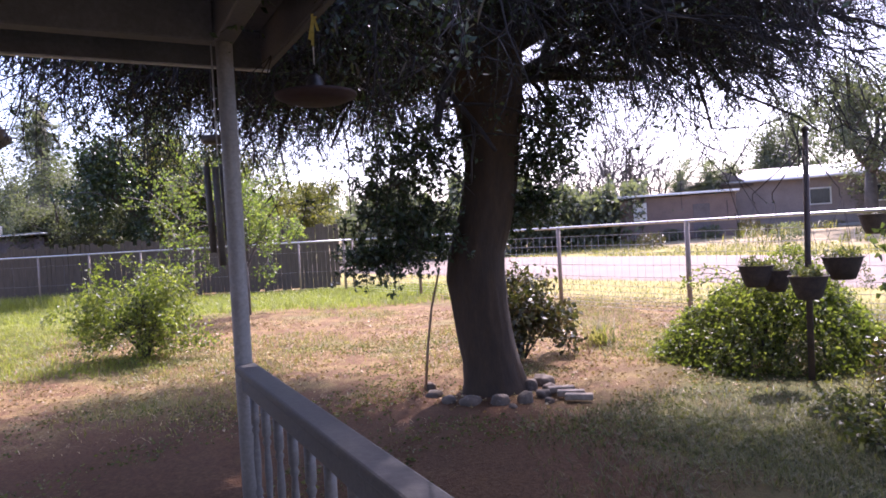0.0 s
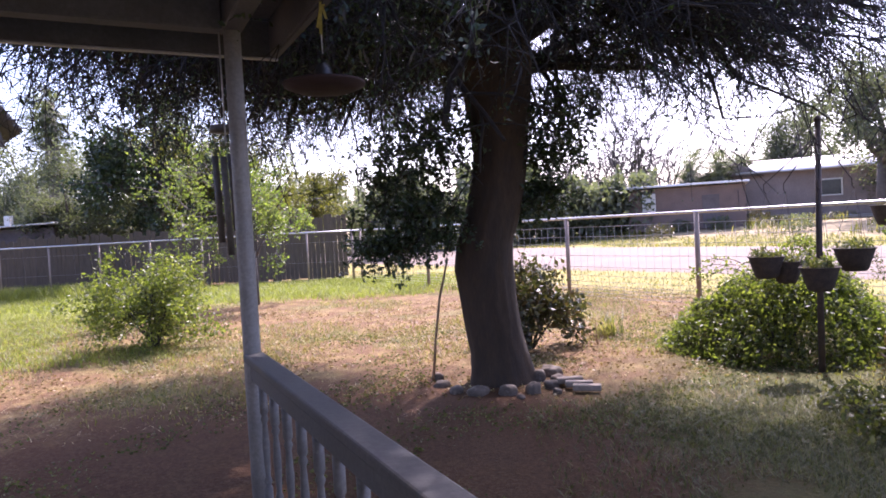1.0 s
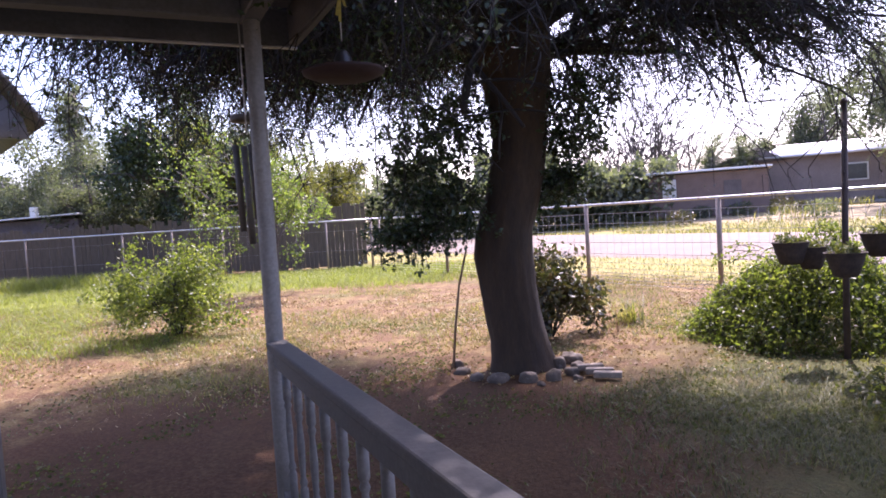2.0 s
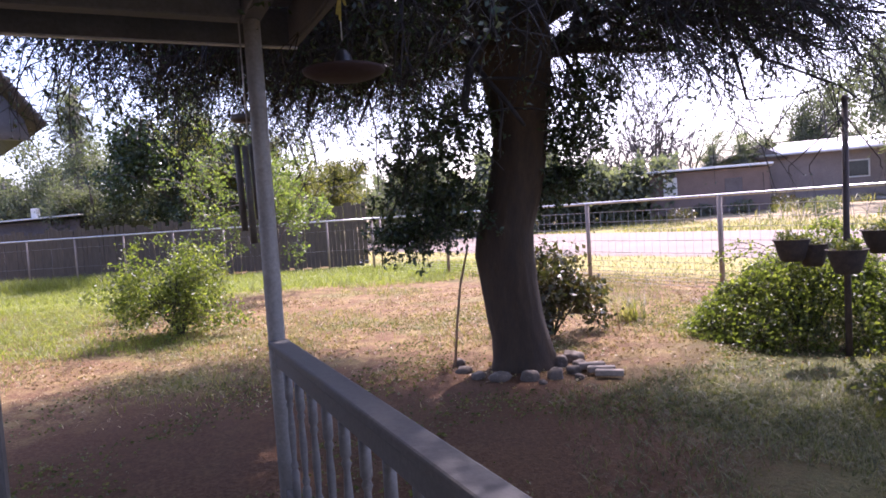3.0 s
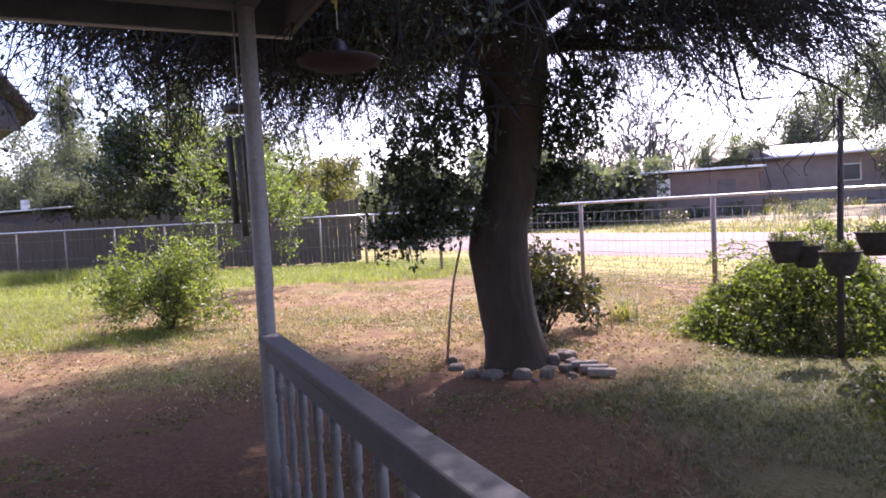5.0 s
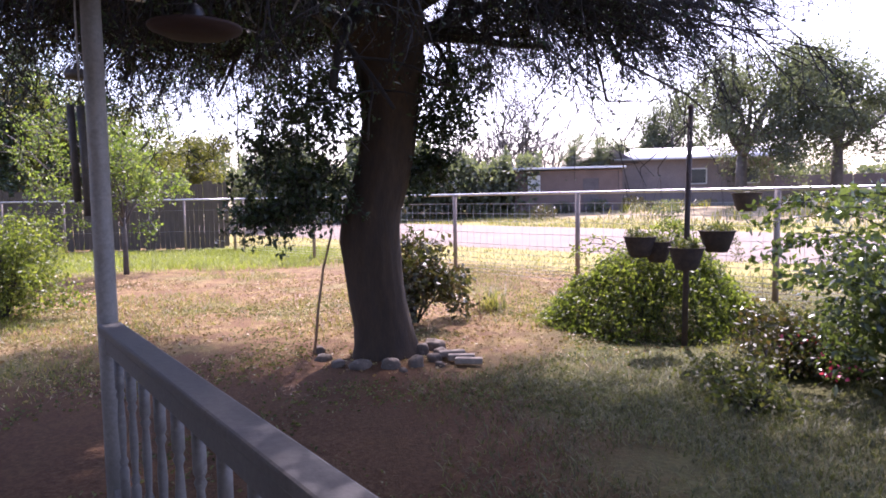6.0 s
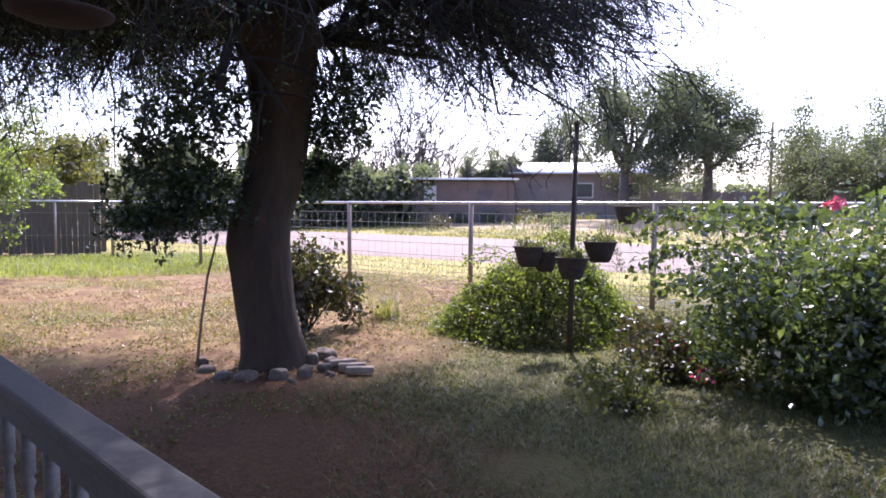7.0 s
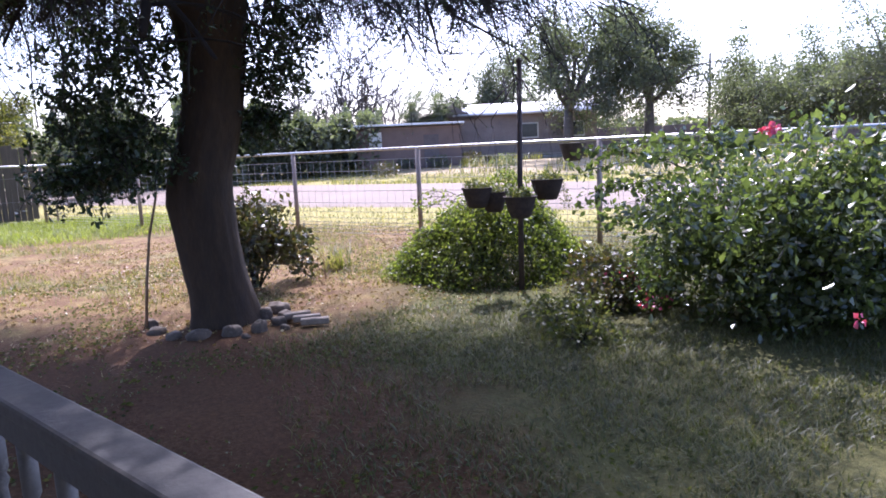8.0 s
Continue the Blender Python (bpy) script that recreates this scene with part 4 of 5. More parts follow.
for i, (bx, by, bz, br) in enumerate(BASKETS):
    e, rg = basket((bx, by, bz), br, 0.20, 200 + i, "dark coir hanging basket with sparse dry plants on the iron pole")
    for k in range(3):
        an = 2 * math.pi * k / 3 + 0.4
        w = Acc()
        w.tube([(bx + br * math.cos(an), by + br * math.sin(an), bz), (bx + .02, by, 1.62)], [0.0016, 0.0016], 4)
        w.ob("hanger_wire", M["rust"], e)
    w = Acc()
    q = cloud(rg, (bx, by, bz + 0.03), (br * .9, br * .9, 0.035), 170, 0)
    w.leaves(q, 0.045, rg, 0.4, -0.1)
    w.blades(cloud(rg, (bx, by, bz - .02), (br * .9, br * .9, 0.01), 46, 0), 0.08, rg, 0.004, 0.9)
    if i == 3:
        t_ = np.linspace(0, 1, 60)[:, None]
        for sx in (0.13, 0.16, 0.10):
            w.leaves(np.array([bx + sx, by - .05, bz + .02]) + np.array([0.06, -0.02, -0.30]) * t_ + rg.normal(size=(60, 3)) * 0.015, 0.03, rg, 0.3, 0.6)
    tagged(w.ob("plant", M["shade_toned_grass"], e), kind="stuff")
FC = A0 + DIR * 5.8
e, rg = basket((FC.x - 0.33, FC.y + 0.12, 1.44), 0.19, 0.24, 210, "dark coir basket hung on the top rail of the wire fence")
w = Acc()
w.tube([(FC.x - 0.33 + .13, FC.y + 0.12 + .14, 1.44), (FC.x - 0.2, FC.y + 0.27, 1.50), (FC.x - .12, FC.y + .30, 1.44)], [0.004] * 3, 4)
w.ob("hook", M["rust"], e)
w = Acc()
w.blades(cloud(rg, (FC.x - 0.33, FC.y + 0.12, 1.42), (.16, .16, 0.01), 90, 0), 0.06, rg, 0.005, 0.9)
tagged(w.ob("plant", M["rosy"], e), kind="stuff")

# ---- things by the trunk ----
st = Acc()
st.tube([(-0.14, 5.66, -0.02), (-0.095, 5.62, 0.40), (-0.035, 5.56, 0.80), (0.055, 5.50, 1.15)], [0.014, 0.013, 0.012, 0.010], 7)
tagged(st.ob("leaning_stick", M["wood"], smooth=True), "thin bare wooden stick leaning against the trunk", "stick")


def rock(at, size, seed, label):
    rg = np.random.default_rng(seed)
    bm = bmesh.new()
    bmesh.ops.create_icosphere(bm, subdivisions=3, radius=1)
    off = Vector(rg.uniform(-9, 9, 3))
    for v in bm.verts:
        v.co *= 1 + 0.6 * noise.noise(v.co * 1.2 + off) + 0.2 * noise.noise(v.co * 3.4 + off)
        v.co *= 0.55 + 0.45 / max(abs(v.co.x), abs(v.co.y), abs(v.co.z), 0.5)
        v.co = Vector((v.co.x * size[0], v.co.y * size[1], max(-0.5, v.co.z) * size[2]))
    bmesh.ops.rotate(bm, matrix=Matrix.Rotation(rg.uniform(0, 3), 3, "Z"), verts=bm.verts)
    bmesh.ops.translate(bm, vec=Vector((at[0], at[1], -size[2] * .08)), verts=bm.verts)
    o = part("stone", bm, M["stone"], None, label, True)
    return tagged(o, category="stone", group="stones round the tree")


for i, (x, y, w_, h_) in enumerate([(0.27, 4.98, .13, .07), (0.52, 4.93, .10, .085), (0.75, 4.98, .11, .085), (0.93, 5.12, .09, .06), (1.02, 5.28, .10, .07), (0.08, 5.10, .10, .05),
                                    (-0.05, 5.35, .09, .05), (1.0, 5.6, .13, .09), (0.86, 5.45, .11, .09), (-0.1, 5.7, .08, .05), (0.62, 4.78, .05, .03), (0.95, 4.9, .05, .035)]):
    rock((x, y), (w_ * .78, w_ * .62, h_ * .92), 300 + i, "rough pale limestone set round the tree base")
for i, (x, y, z, rz) in enumerate([(1.16, 5.02, 0.03, -8), (1.20, 4.88, 0.03, -14), (1.10, 5.16, 0.035, 4)]):
    o = part("split_log", bevel_box((x, y, z), (0.24, 0.075, 0.055), Matrix.Rotation(radians(rz), 4, "Z"), 0.012, 2), M["log"], None, "pale split log lying by the tree base")
    tagged(o, category="log", group="split logs")

# ---- hanging under the eave ----
fx, fy = -0.40, 2.02
fd = thing("hanging_feeder", (fx, fy, 2.60), "hanging feeder with a dull red dish and yellow ribbon", "feeder")
a = Acc()
a.tube([(fx, fy, 2.605), (fx, fy, 2.22)], [0.003, 0.003], 5)
a.ob("cord", M["drip"], fd)
a = Acc()
a.lathe((fx, fy, 2.055), [(0.04, 0), (0.12, 0.010), (0.168, 0.03), (0.172, 0.042), (0.155, 0.04), (0.05, 0.025)], 28)
a.ob("dish", M["feeder"], fd, "dull red shallow dish", True)
a = Acc()
a.lathe((fx, fy, 2.085), [(0.03, 0), (0.038, 0.02), (0.038, 0.06), (0.026, 0.085), (0.008, 0.10)], 18)
a.ob("jar", M["clear"], fd, "cloudy plastic jar", True)
a = Acc()
for k, (dx, dz, ln) in enumerate([(-0.02, 0.0, .10), (0.018, 0.01, .075), (-0.008, 0.02, .15), (0.01, 0.05, .06)]):
    a.add([(fx, fy - .004 * k, 2.42 + dz), (fx + .012, fy - .006, 2.42 + dz), (fx + dx + .014, fy - .01, 2.42 + dz - ln), (fx + dx, fy + .004, 2.42 + dz - ln * .9)], [(0, 1, 2, 3)])
a.ob("ribbon", M["ribbon"], fd, "faded yellow ribbon")

# wind chime in the tree
cx, cy, cz = -1.27, 3.3, 2.12
ch = thing("wind_chime", (cx, cy, cz + .45), "dark bamboo wind chime hanging from a branch", "wind chime")
a = Acc()
a.lathe((cx, cy, cz), [(0.065, 0), (0.07, 0.02), (0.06, 0.045)], 16)
a.ob("disc", M["chime"], ch)
a = Acc()
a.tube([(cx, cy, cz + .03), (cx + .01, cy, cz + .6)], [0.0025, 0.0025], 4)
a.ob("cord", M["chime"], ch)
for k, (dx, dy, z0, z1) in enumerate([(-0.05, 0.0, 1.98, 1.45), (0.012, -0.03, 1.97, 1.37), (0.035, 0.03, 1.99, 1.52)]):
    a = Acc()
    a.tube([(cx + dx, cy + dy, z0), (cx + dx + .006, cy + dy, (z0 + z1) / 2), (cx + dx + .012, cy + dy, z1)], [0.020, 0.0205, 0.020], 10)
    a.tube([(cx + dx, cy + dy, z0 - .01), (cx + dx * .9, cy + dy, cz + .005)], [0.002, 0.002], 4)
    a.ob("tube", M["chime"], ch, smooth=True)

# ---- house with the steep gable ----
gh = thing("gable_house", (-10.5, 13.0, 0), "neighbouring house with a steep shingled gable roof", "house")
GM = Matrix.Translation((-7.92, 11.72, 0)) @ Matrix.Rotation(radians(44), 4, "Z")
GZ = 3.64


def gp(x, y, z):
    return tuple(GM @ Vector((x, y, z)))


for sgn in (1, -1):
    a = Acc()
    xe, sx = (0, 0.06) if sgn > 0 else (-6.4, -0.06)
    q = [gp(xe, 0, GZ), gp(-3.2, 0, GZ + 4.5), gp(-3.2, 6, GZ + 4.5), gp(xe, 6, GZ), gp(xe + sx, 0, GZ + .09), gp(-3.2, 0, GZ + 4.62), gp(-3.2, 6, GZ + 4.62), gp(xe + sx, 6, GZ + .09)]
    a.add(q, [(0, 1, 2, 3), (7, 6, 5, 4), (0, 4, 5, 1), (3, 2, 6, 7), (0, 3, 7, 4)])
    a.ob("roof_slope", M["shingle"], gh)
for k in range(30):
    f = k / 30
    part("shingle", bevel_box(gp(-3.2 * f + .05, -.02, GZ + 4.5 * f + .12), (0.15, 0.06, 0.025), GM.to_3x3().to_4x4(), 0.004), M["shingle"], gh)
a = Acc()
q = [(-.22, GZ - .22), (-6.2, GZ - .22), (-6.1, GZ + .15), (-3.2, GZ + 4.3), (-.3, GZ + .15)]
a.add([gp(x, .12, z) for x, z in q] + [gp(x, .3, z) for x, z in q], [(0, 1, 2, 3, 4), (9, 8, 7, 6, 5), (0, 5, 6, 1), (0, 4, 9, 5), (3, 8, 9, 4), (2, 7, 8, 3), (1, 6, 7, 2)])
# dark beam colour in place of the shade on the gable face
a.ob("gable", M["beam"], gh, "grey gable boards coloured dark for their shade")
part("wall", bevel_box(gp(-4.4, 3.1, GZ / 2 - .1), (3.4, 5.4, GZ), GM.to_3x3().to_4x4(), 0.01), M["siding"], gh)

# ---- far houses, walls, pole ----
def ray(az, dist):
    return 0.1 + dist * math.sin(radians(az)), -0.55 + dist * math.cos(radians(az))


hx, hy = ray(29.0, 50)
house = thing("far_house", (hx, hy, rise(hx, hy)), "low rose stucco house with a white metal roof", "house")
HR = Matrix.Rotation(radians(-24), 4, "Z")


def hp(x, y, z):
    q = HR @ Vector((x, y, 0))
    return Vector((hx + q.x, hy + q.y, z + 0.65))


part("wall", bevel_box(hp(0, 2, 1.6), (11.5, 7, 3.2), HR, 0.02), M["stucco"], house)
a = Acc()
pts = [hp(-4.6, -2.1, 3.15), hp(6.6, -2.1, 3.15), hp(6.6, 2.0, 4.1), hp(-3.2, 2.0, 4.1), hp(-4.6, 6.1, 3.15), hp(6.6, 6.1, 3.15)]
a.add([tuple(p) for p in pts] + [(p.x, p.y, p.z + .12) for p in pts], [(6, 7, 8, 9), (9, 8, 11, 10), (0, 1, 7, 6), (1, 2, 8, 7), (2, 5, 11, 8), (0, 6, 9, 3), (3, 9, 10, 4), (3, 2, 1, 0), (4, 5, 2, 3)])
a.ob("roof", M["metal_roof"], house, "white metal roof")
a = Acc()
pts = [hp(-7.4, -2.0, 3.0), hp(-2.9, -2.0, 3.0), hp(-4.6, -2.0, 4.0), hp(-7.4, 5, 3.0), hp(-2.9, 5, 3.0), hp(-4.6, 5, 4.0)]
a.add([tuple(p) for p in pts], [(0, 1, 2), (3, 5, 4), (0, 2, 5, 3), (1, 4, 5, 2), (0, 3, 4, 1)])
a.ob("gable", M["darkwall"], house)
for x in (0.9, 4.2):
    w_ = part("window", bevel_box(hp(x, -1.53, 2.0), (1.3, 0.08, 1.1), HR, 0.01), M["white"], house)
    part("pane", bevel_box(hp(x, -1.58, 2.0), (1.1, 0.04, 0.92), HR, 0.005), M["glass"], w_)
part("porch_slab", bevel_box(hp(0, -2.0, 0.1), (11.0, 1.2, 0.2), HR, 0.02), M["concrete"], house)

sx_, sy_ = ray(19.9, 42)
shed = thing("low_shed", (sx_, sy_, rise(sx_, sy_)), "long low brown shed with a pale roof edge", "shed")
SR = Matrix.Rotation(radians(-20), 4, "Z")


def sp_(x, y, z):
    q = SR @ Vector((x, y, 0))
    return Vector((sx_ + q.x, sy_ + q.y, z + 0.45))


part("wall", bevel_box(sp_(0, 1.5, 1.3), (6.6, 3, 2.6), SR, 0.02), M["redwall"], shed)
part("roof", bevel_box(sp_(0, 1.4, 2.66), (7.0, 3.6, 0.12), SR @ Matrix.Rotation(radians(-2), 4, "X"), 0.01), M["metal_roof"], shed)
part("white_panel", bevel_box(sp_(-2.1, -0.05, 1.75), (0.78, 0.1, 1.1), SR, 0.01), M["white"], shed)
part("door", bevel_box(sp_(1.4, -0.03, 1.05), (0.95, 0.06, 2.0), SR, 0.01), M["darkwall"], shed)

fw = thing("far_board_wall", (*ray(38, 66), 0.65), "long dark board wall across the field", "fence")
for k in range(24):
    x0, y0 = ray(20 + k * 1.75, 66)
    x1, y1 = ray(21.75 + k * 1.75, 66)
    part("panel", bevel_box(((x0 + x1) / 2, (y0 + y1) / 2, 1.8), (math.hypot(x1 - x0, y1 - y0) - .05, 0.08, 2.3), Matrix.Rotation(math.atan2(y1 - y0, x1 - x0), 4, "Z"), 0.01), M["darkwall"], fw)
px_, py_ = ray(44.5, 58)
up = thing("utility_pole", (px_, py_, 0.65), "slim grey wooden utility pole with a crossbox", "pole")
a = Acc()
a.tube([(px_, py_, 0.4), (px_, py_, 8.2)], [0.13, 0.09], 8)
a.ob("shaft", M["far_bark"], up)
part("box", bevel_box((px_ - .15, py_ - .15, 6.3), (0.35, 0.3, 0.6), None, 0.02), M["galv"], up)

lx, ly = -16.5, 22.7
tr = thing("trailer_roof_shed", (lx, ly, 0), "low outbuilding with a white roof edge behind the boards", "shed")
part("wall", bevel_box((lx, ly + 1.2, 1.1), (5.0, 2.4, 2.2), None, 0.02), M["darkwall"], tr)
part("roof", bevel_box((lx, ly + 1.1, 2.27), (5.4, 2.9, 0.05), Matrix.Rotation(radians(-1.5), 4, "Y"), 0.01), M["white"], tr)
part("vent", bevel_box((lx + .9, ly, 2.5), (0.22, 0.22, 0.35), None, 0.02), M["white"], tr)

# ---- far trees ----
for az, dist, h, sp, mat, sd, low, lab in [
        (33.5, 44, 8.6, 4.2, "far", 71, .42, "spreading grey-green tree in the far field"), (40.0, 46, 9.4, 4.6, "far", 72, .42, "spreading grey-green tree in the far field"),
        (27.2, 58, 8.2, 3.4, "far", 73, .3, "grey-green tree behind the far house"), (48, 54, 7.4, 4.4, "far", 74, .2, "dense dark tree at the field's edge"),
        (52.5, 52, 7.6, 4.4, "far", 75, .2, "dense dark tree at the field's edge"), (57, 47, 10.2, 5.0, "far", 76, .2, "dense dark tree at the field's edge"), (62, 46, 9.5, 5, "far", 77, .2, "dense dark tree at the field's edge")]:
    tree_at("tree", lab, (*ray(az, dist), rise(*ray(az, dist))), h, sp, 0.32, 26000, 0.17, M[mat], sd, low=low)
for az, dist, h, sp, sd in [(15.9, 54, 11.6, 4.8, 81), (13.9, 55, 10.0, 4.2, 86), (12.0, 56, 8.6, 3.6, 82), (18.4, 55, 9.4, 3.8, 84), (9.8, 55, 8.4, 3.6, 83), (-5.0, 50, 8.2, 3.4, 85)]:
    tree_at("bare_tree", "leafless grey tree with many upright branches", (*ray(az, dist), rise(*ray(az, dist))), h, sp, 0.24, 0, 0, None, sd, levels=3, bare=True, low=0.12)
tree_at("dark_tree", "dark dense evergreen tree behind the board fence", (-10.4, 23.2, 0), 6.4, 2.4, 0.2, 24000, 0.13, M["oak"], 58, low=0.4)


def palm(at, h, seed, label, head=1.3, skirt=0.5):
    """A palm: shaggy trunk and a head of stiff fronds."""
    rg = np.random.default_rng(seed)
    e = thing("palm_tree", at, label, "palm")
    w = Acc()
    w.tube([(at[0], at[1], at[2] - .1), (at[0] + .05, at[1], h * .5), (at[0], at[1], h)], [0.26, 0.24, 0.22], 10)
    w.ob("trunk", M["far_bark"], e)
    lv = Acc()
    for k in range(170):
        an, el = rg.uniform(0, 2 * math.pi), rg.uniform(-1.2, 1.3)
        d = np.array([math.cos(an) * math.cos(el), math.sin(an) * math.cos(el), math.sin(el)])
        sd = np.array([-math.sin(an), math.cos(an), 0])
        b = np.array([at[0], at[1], h - rg.uniform(0, skirt)])
        ln = head * rg.uniform(.7, 1.1)
        hub = b + d * ln * .45
        for q in range(7):
            a2 = (q - 3) * 0.28
            dd = d * math.cos(a2) + sd * math.sin(a2)
            tip = hub + dd * ln * .6 + np.array([0, 0, -.12])
            lv.add([b if q == 3 else hub, hub + dd * ln * .3 + sd * .03, tip, hub + dd * ln * .3 - sd * .03], [(0, 1, 2, 3)])
    lv.ob("fronds", M["far"], e)
    return e


palm((*ray(20.3, 47), 0.65), 4.7, 91, "shaggy dark fan palm in the distance", 1.7, 2.2)
palm((*ray(22.5, 47), 0.65), 4.7, 92, "shaggy dark fan palm in the distance", 1.6, 2.0)
palm((*ray(-31.0, 30), 0), 7.2, 93, "tall fan palm behind the board fence", 1.3, 2.4)


def hedge(az0, az1, dist, h, seed, mat, label, n=9000, size=0.3):
    rg = np.random.default_rng(seed)
    az = rg.uniform(az0, az1, n)
    dd = dist + rg.normal(size=n) * 1.2
    top = np.array([h * (0.7 + 0.45 * noise.noise((q * 0.35, seed, 0)) + 0.2 * noise.noise((q * 1.4, seed, 2))) for q in az])
    z = top * rg.uniform(0, 1, n) ** 0.7
    p = np.stack([0.1 + dd * np.sin(np.radians(az)), -.55 + dd * np.cos(np.radians(az)), z], 1)
    lv = Acc()
    lv.leaves(p, size, rg, 0.6, 0.1)
    return tagged(lv.ob("far_woods", M[mat], None), label, "woods", kind="stuff")


hedge(1, 17.5, 44, 5.6, 1, "far", "grey-green thicket beyond the field, haze put into its leaf colour", 30000)
hedge(-8, 6, 41, 4.8, 2, "far", "grey-green thicket beyond the field, haze put into its leaf colour", 22000)
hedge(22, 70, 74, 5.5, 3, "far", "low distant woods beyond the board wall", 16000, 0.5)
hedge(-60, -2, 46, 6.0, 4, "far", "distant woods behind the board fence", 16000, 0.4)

# ---- small plants ----
def tuft(name, label, at, n, h, mat, seed, r=0.12, width=0.008, lean=0.5):
    rg = np.random.default_rng(seed)
    w = Acc()
    q = cloud(rg, (at[0], at[1], 0), (r, r, 0.001), n, 0)
    w.blades(q, h, rg, width, lean)
    return tagged(w.ob(name, mat), label, "plant")


tuft("spiky_plant", "pale spiky grass-like plant on the soil", (2.05, 7.6), 120, 0.27, M["grass"], 401, .2, .012, .9)
tuft("dry_stalk", "thin dry stalk standing in the soil", (1.75, 6.9), 4, 0.3, M["wood"], 402, .02, .01, .2)
# dark reddish leaves also supply the shade that misses these low shrubs
shrub("low_shrub", "low dark flower-bed shrub with pink blossom", (3.6, 4.1, 0), 0.42, 0.22, 10, 1300, 0.045, M["rosy"], 411, cap=0.22, dome=0.4)
shrub("low_shrub", "low dark flower-bed shrub with pink blossom", (3.85, 4.25, 0), 0.5, 0.36, 10, 2200, 0.05, M["rosy"], 412, bracts=2, cap=0.42, dome=0.4)
shrub("low_shrub", "low dark flower-bed shrub", (4.2, 4.9, 0), 0.5, 0.36, 10, 2200, 0.05, M["rosy"], 413, cap=0.42, dome=0.4)
shrub("low_shrub", "low dark flower-bed shrub with bright pink blossom", (4.05, 4.0, 0), 0.32, 0.42, 8, 1300, 0.045, M["boug"], 416, bracts=5, cap=0.5, dome=0.4)
shrub("herb", "small yellow-green herb in the flower bed", (2.85, 3.35, 0), 0.3, 0.24, 8, 700, 0.045, M["shade_toned_grass"], 414, cap=0.18)
shrub("herb", "small grey-green herb in the flower bed", (3.0, 3.75, 0), 0.28, 0.36, 8, 1000, 0.045, M["shade_toned_grass"], 415, cap=0.15)

# ---- grass, weeds, fallen leaves ----
def scatter(name, label, cat, n, box, seed, mat, h=0.0, leaf=0.0, width=0.006, lean=0.6, patch=0.0, pscale=0.5):
    rg = np.random.default_rng(seed)
    pts = []
    while len(pts) < n:
        x, y = rg.uniform(box[0], box[1]), rg.uniform(box[2], box[3])
        edge = min(x - box[0], box[1] - x, y - box[2], box[3] - y) + 0.5 * noise.noise((x * 1.1, y * 1.1, 9.0))
        dens = (noise.noise((x * pscale, y * pscale, seed * 1.7)) - patch + 0.15) / 0.3 if patch else 1.0
        dens += 0.35 * noise.noise((x * 4, y * 4, seed * 0.7))
        if rg.uniform() > min(dens, edge / 1.2):
            continue
        q = Vector((x, y, 0))
        pn, ps = q.dot(PN), q.dot(PS)
        if pn < 0.5 and ps > -2.6:
            continue
        if q.dot(FN) > 11.8:
            continue
        pts.append((x, y, undulate(x, y) - 0.02 + (0.012 if leaf else 0)))
    w = Acc()
    if leaf:
        w.leaves(pts, leaf, rg, 0.55, 0.0, 0.5, 0.8)
    else:
        w.blades(pts, h, rg, width, lean)
    return tagged(w.ob(name, mat), label, cat, kind="stuff")


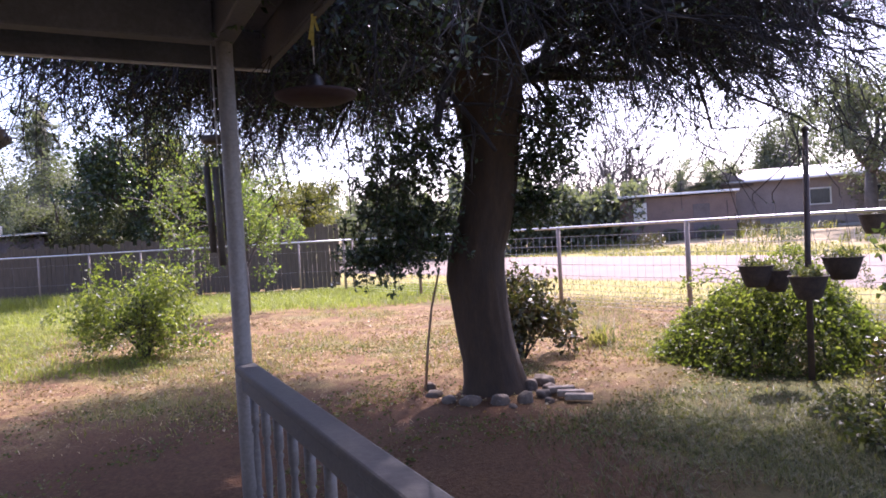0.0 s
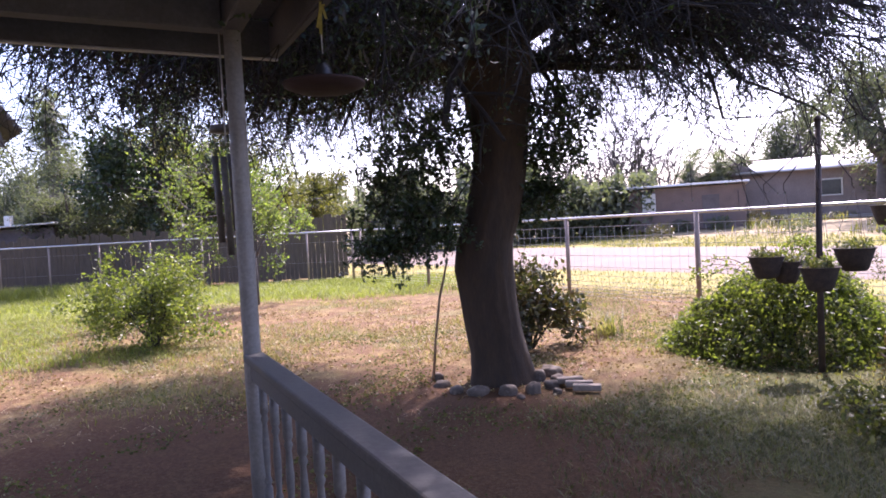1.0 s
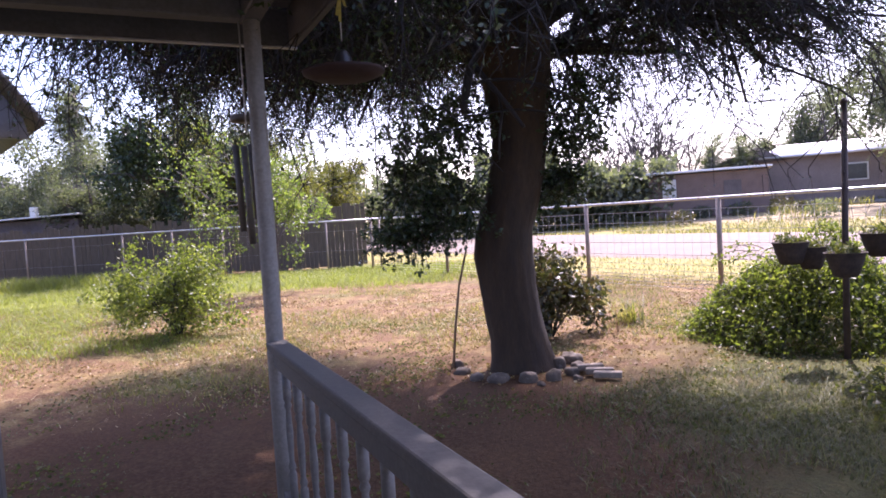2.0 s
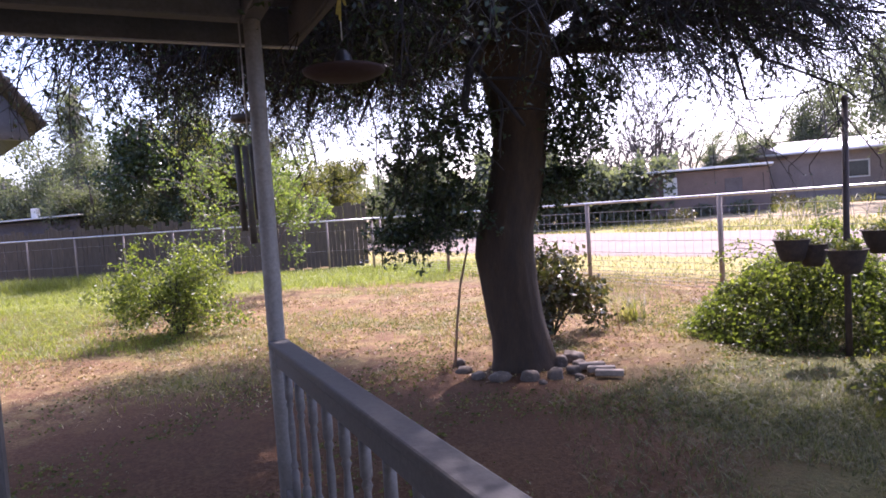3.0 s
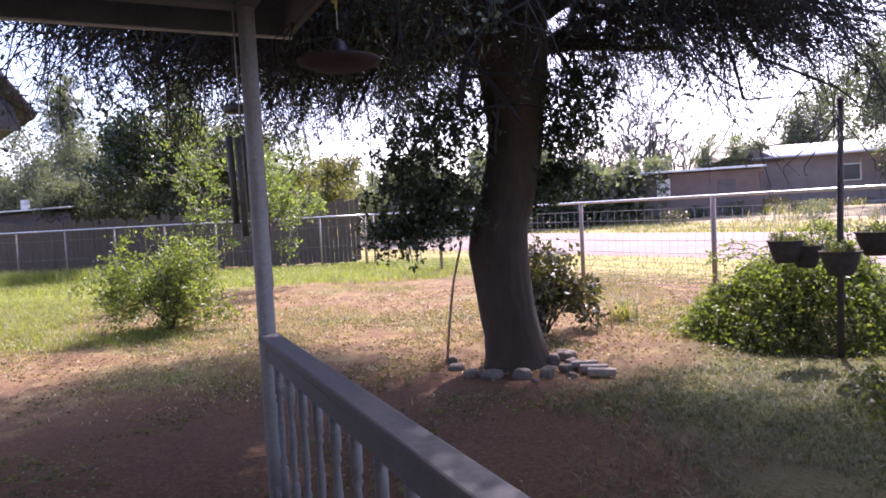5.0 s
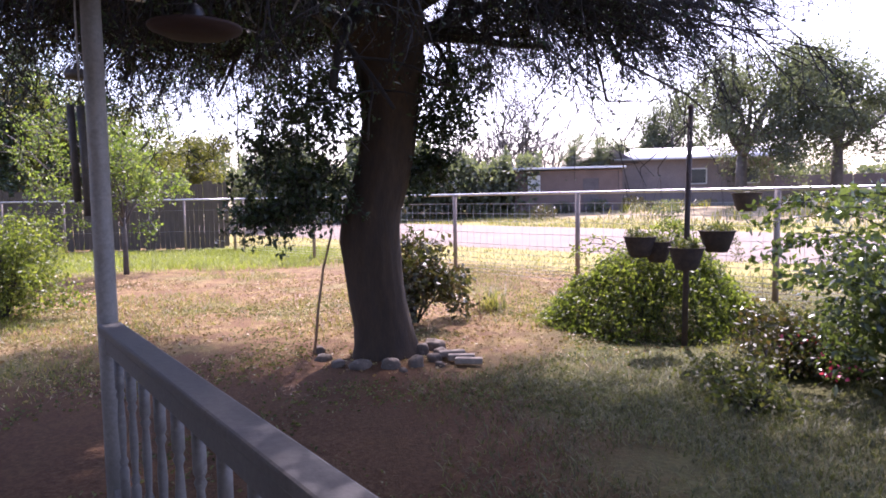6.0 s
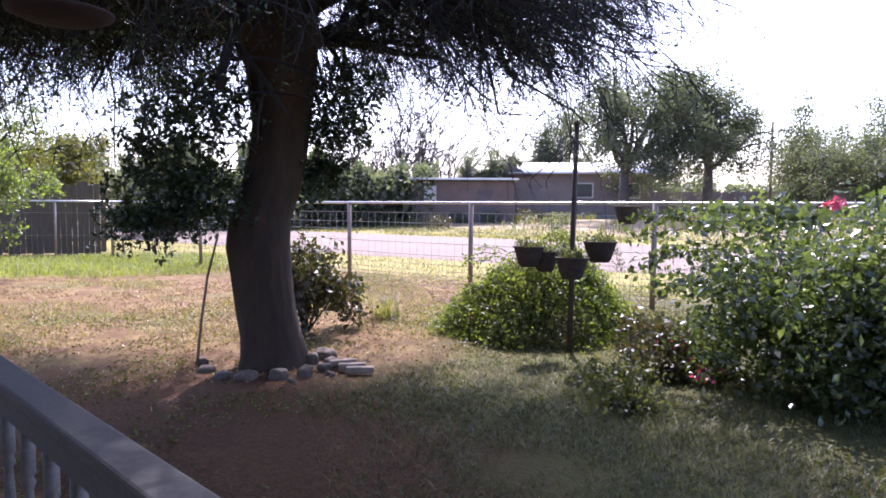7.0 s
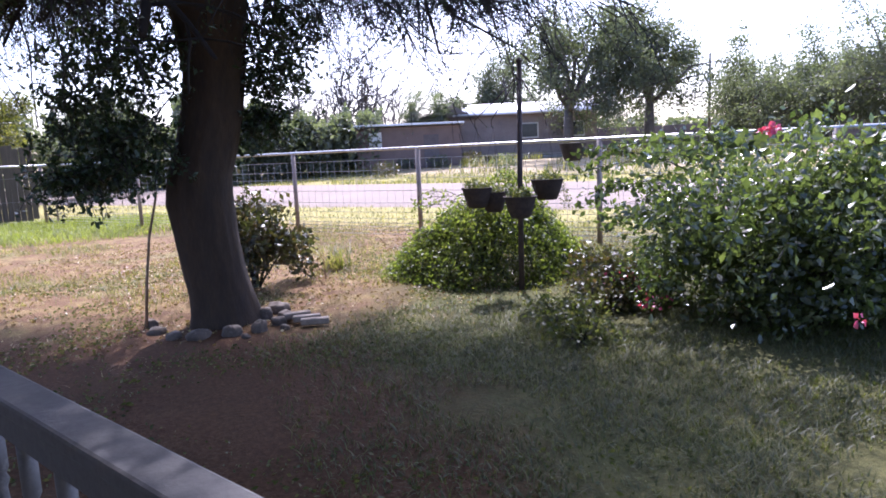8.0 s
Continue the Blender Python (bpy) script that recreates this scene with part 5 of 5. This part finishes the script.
scatter("lawn_grass", "bright green lawn grass", "grass", 42000, (-15, 0.5, 13.5, 20.3), 501, M["lawn"], 0.10, 0, 0.012, 0.7)
scatter("tall_grass", "tall pale green grass along the back fence", "grass", 9000, (-16, -6.5, 17.2, 20.2), 502, M["lawn"], 0.34, 0, 0.012, 0.5, -0.1, 0.4)
scatter("yard_grass", "short patchy yard grass", "grass", 30000, (-9, 8, 4.5, 14), 503, M["grass"], 0.05, 0, 0.007, 0.8, 0.06, 0.6)
scatter("near_grass", "short grass near the porch, its shade toned into the colour", "grass", 46000, (0.6, 5.8, -0.2, 5.2), 504, M["shade_toned_grass"], 0.036, 0, 0.006, 1.1, -0.22, 0.9)
scatter("left_grass", "short grass at the sunny side of the yard", "grass", 26000, (-12, -3.4, 7, 14), 505, M["lawn"], 0.06, 0, 0.009, 0.8, -0.05, 0.3)
scatter("fallen_leaves", "dry brown fallen leaves", "leaves", 22000, (-7, 7.5, 4.4, 13), 506, M["litter"], 0, 0.03, patch=-0.15, pscale=0.9)
scatter("twig_litter", "thin dry twigs and straw on the soil", "litter", 3600, (-5, 5, 4.0, 10), 508, M["litter"], 0.02, 0, 0.006, 3.0, -0.1, 0.7)
scatter("weeds", "small broad-leaved ground weeds", "weeds", 12000, (-4, 4.5, 0.8, 9.5), 507, M["shade_toned_grass"], 0, 0.026, patch=0.08, pscale=0.9)


def field(n, lo, hi, along, seed, mat, h, width, patch, label):
    rg = np.random.default_rng(seed)
    pts = []
    while len(pts) < n:
        q = FN * rg.uniform(lo, hi) + FD * rg.uniform(*along)
        if noise.noise((q.x * .35, q.y * .35, seed)) > patch:
            pts.append((q.x, q.y, rise(q.x, q.y) - 0.02))
    w = Acc()
    w.blades(pts, h, rg, width, 0.8)
    return tagged(w.ob("field_grass", mat), label, "grass", kind="stuff")


field(16000, 25.2, 31.5, (-45, 25), 511, M["grass"], 0.14, 0.03, -0.3, "yellow-green grass beyond the road")
field(15000, 31.5, 56, (-55, 35), 512, M["grass"], 0.45, 0.05, 0.1, "dry brushy weeds in the field")
field(9000, 9.4, 14.3, (-22, 14), 513, M["grass"], 0.08, 0.012, -0.2, "short verge grass outside the wire fence")
rg = np.random.default_rng(77)
for k in range(26):
    q = FN * rg.uniform(31, 48) + FD * rg.uniform(-42, 12)
    r_ = rg.uniform(.4, .9)
    w = Acc()
    w.leaves(cloud(rg, (q.x, q.y, r_ * .45 + rise(q.x, q.y)), (r_, r_, r_ * .6), 500, .3), 0.14, rg, .5)
    tagged(w.ob("field_bush", M["rosy" if k % 3 else "far"]), "low brushy weed clump in the dry field", "bush", "field bushes")
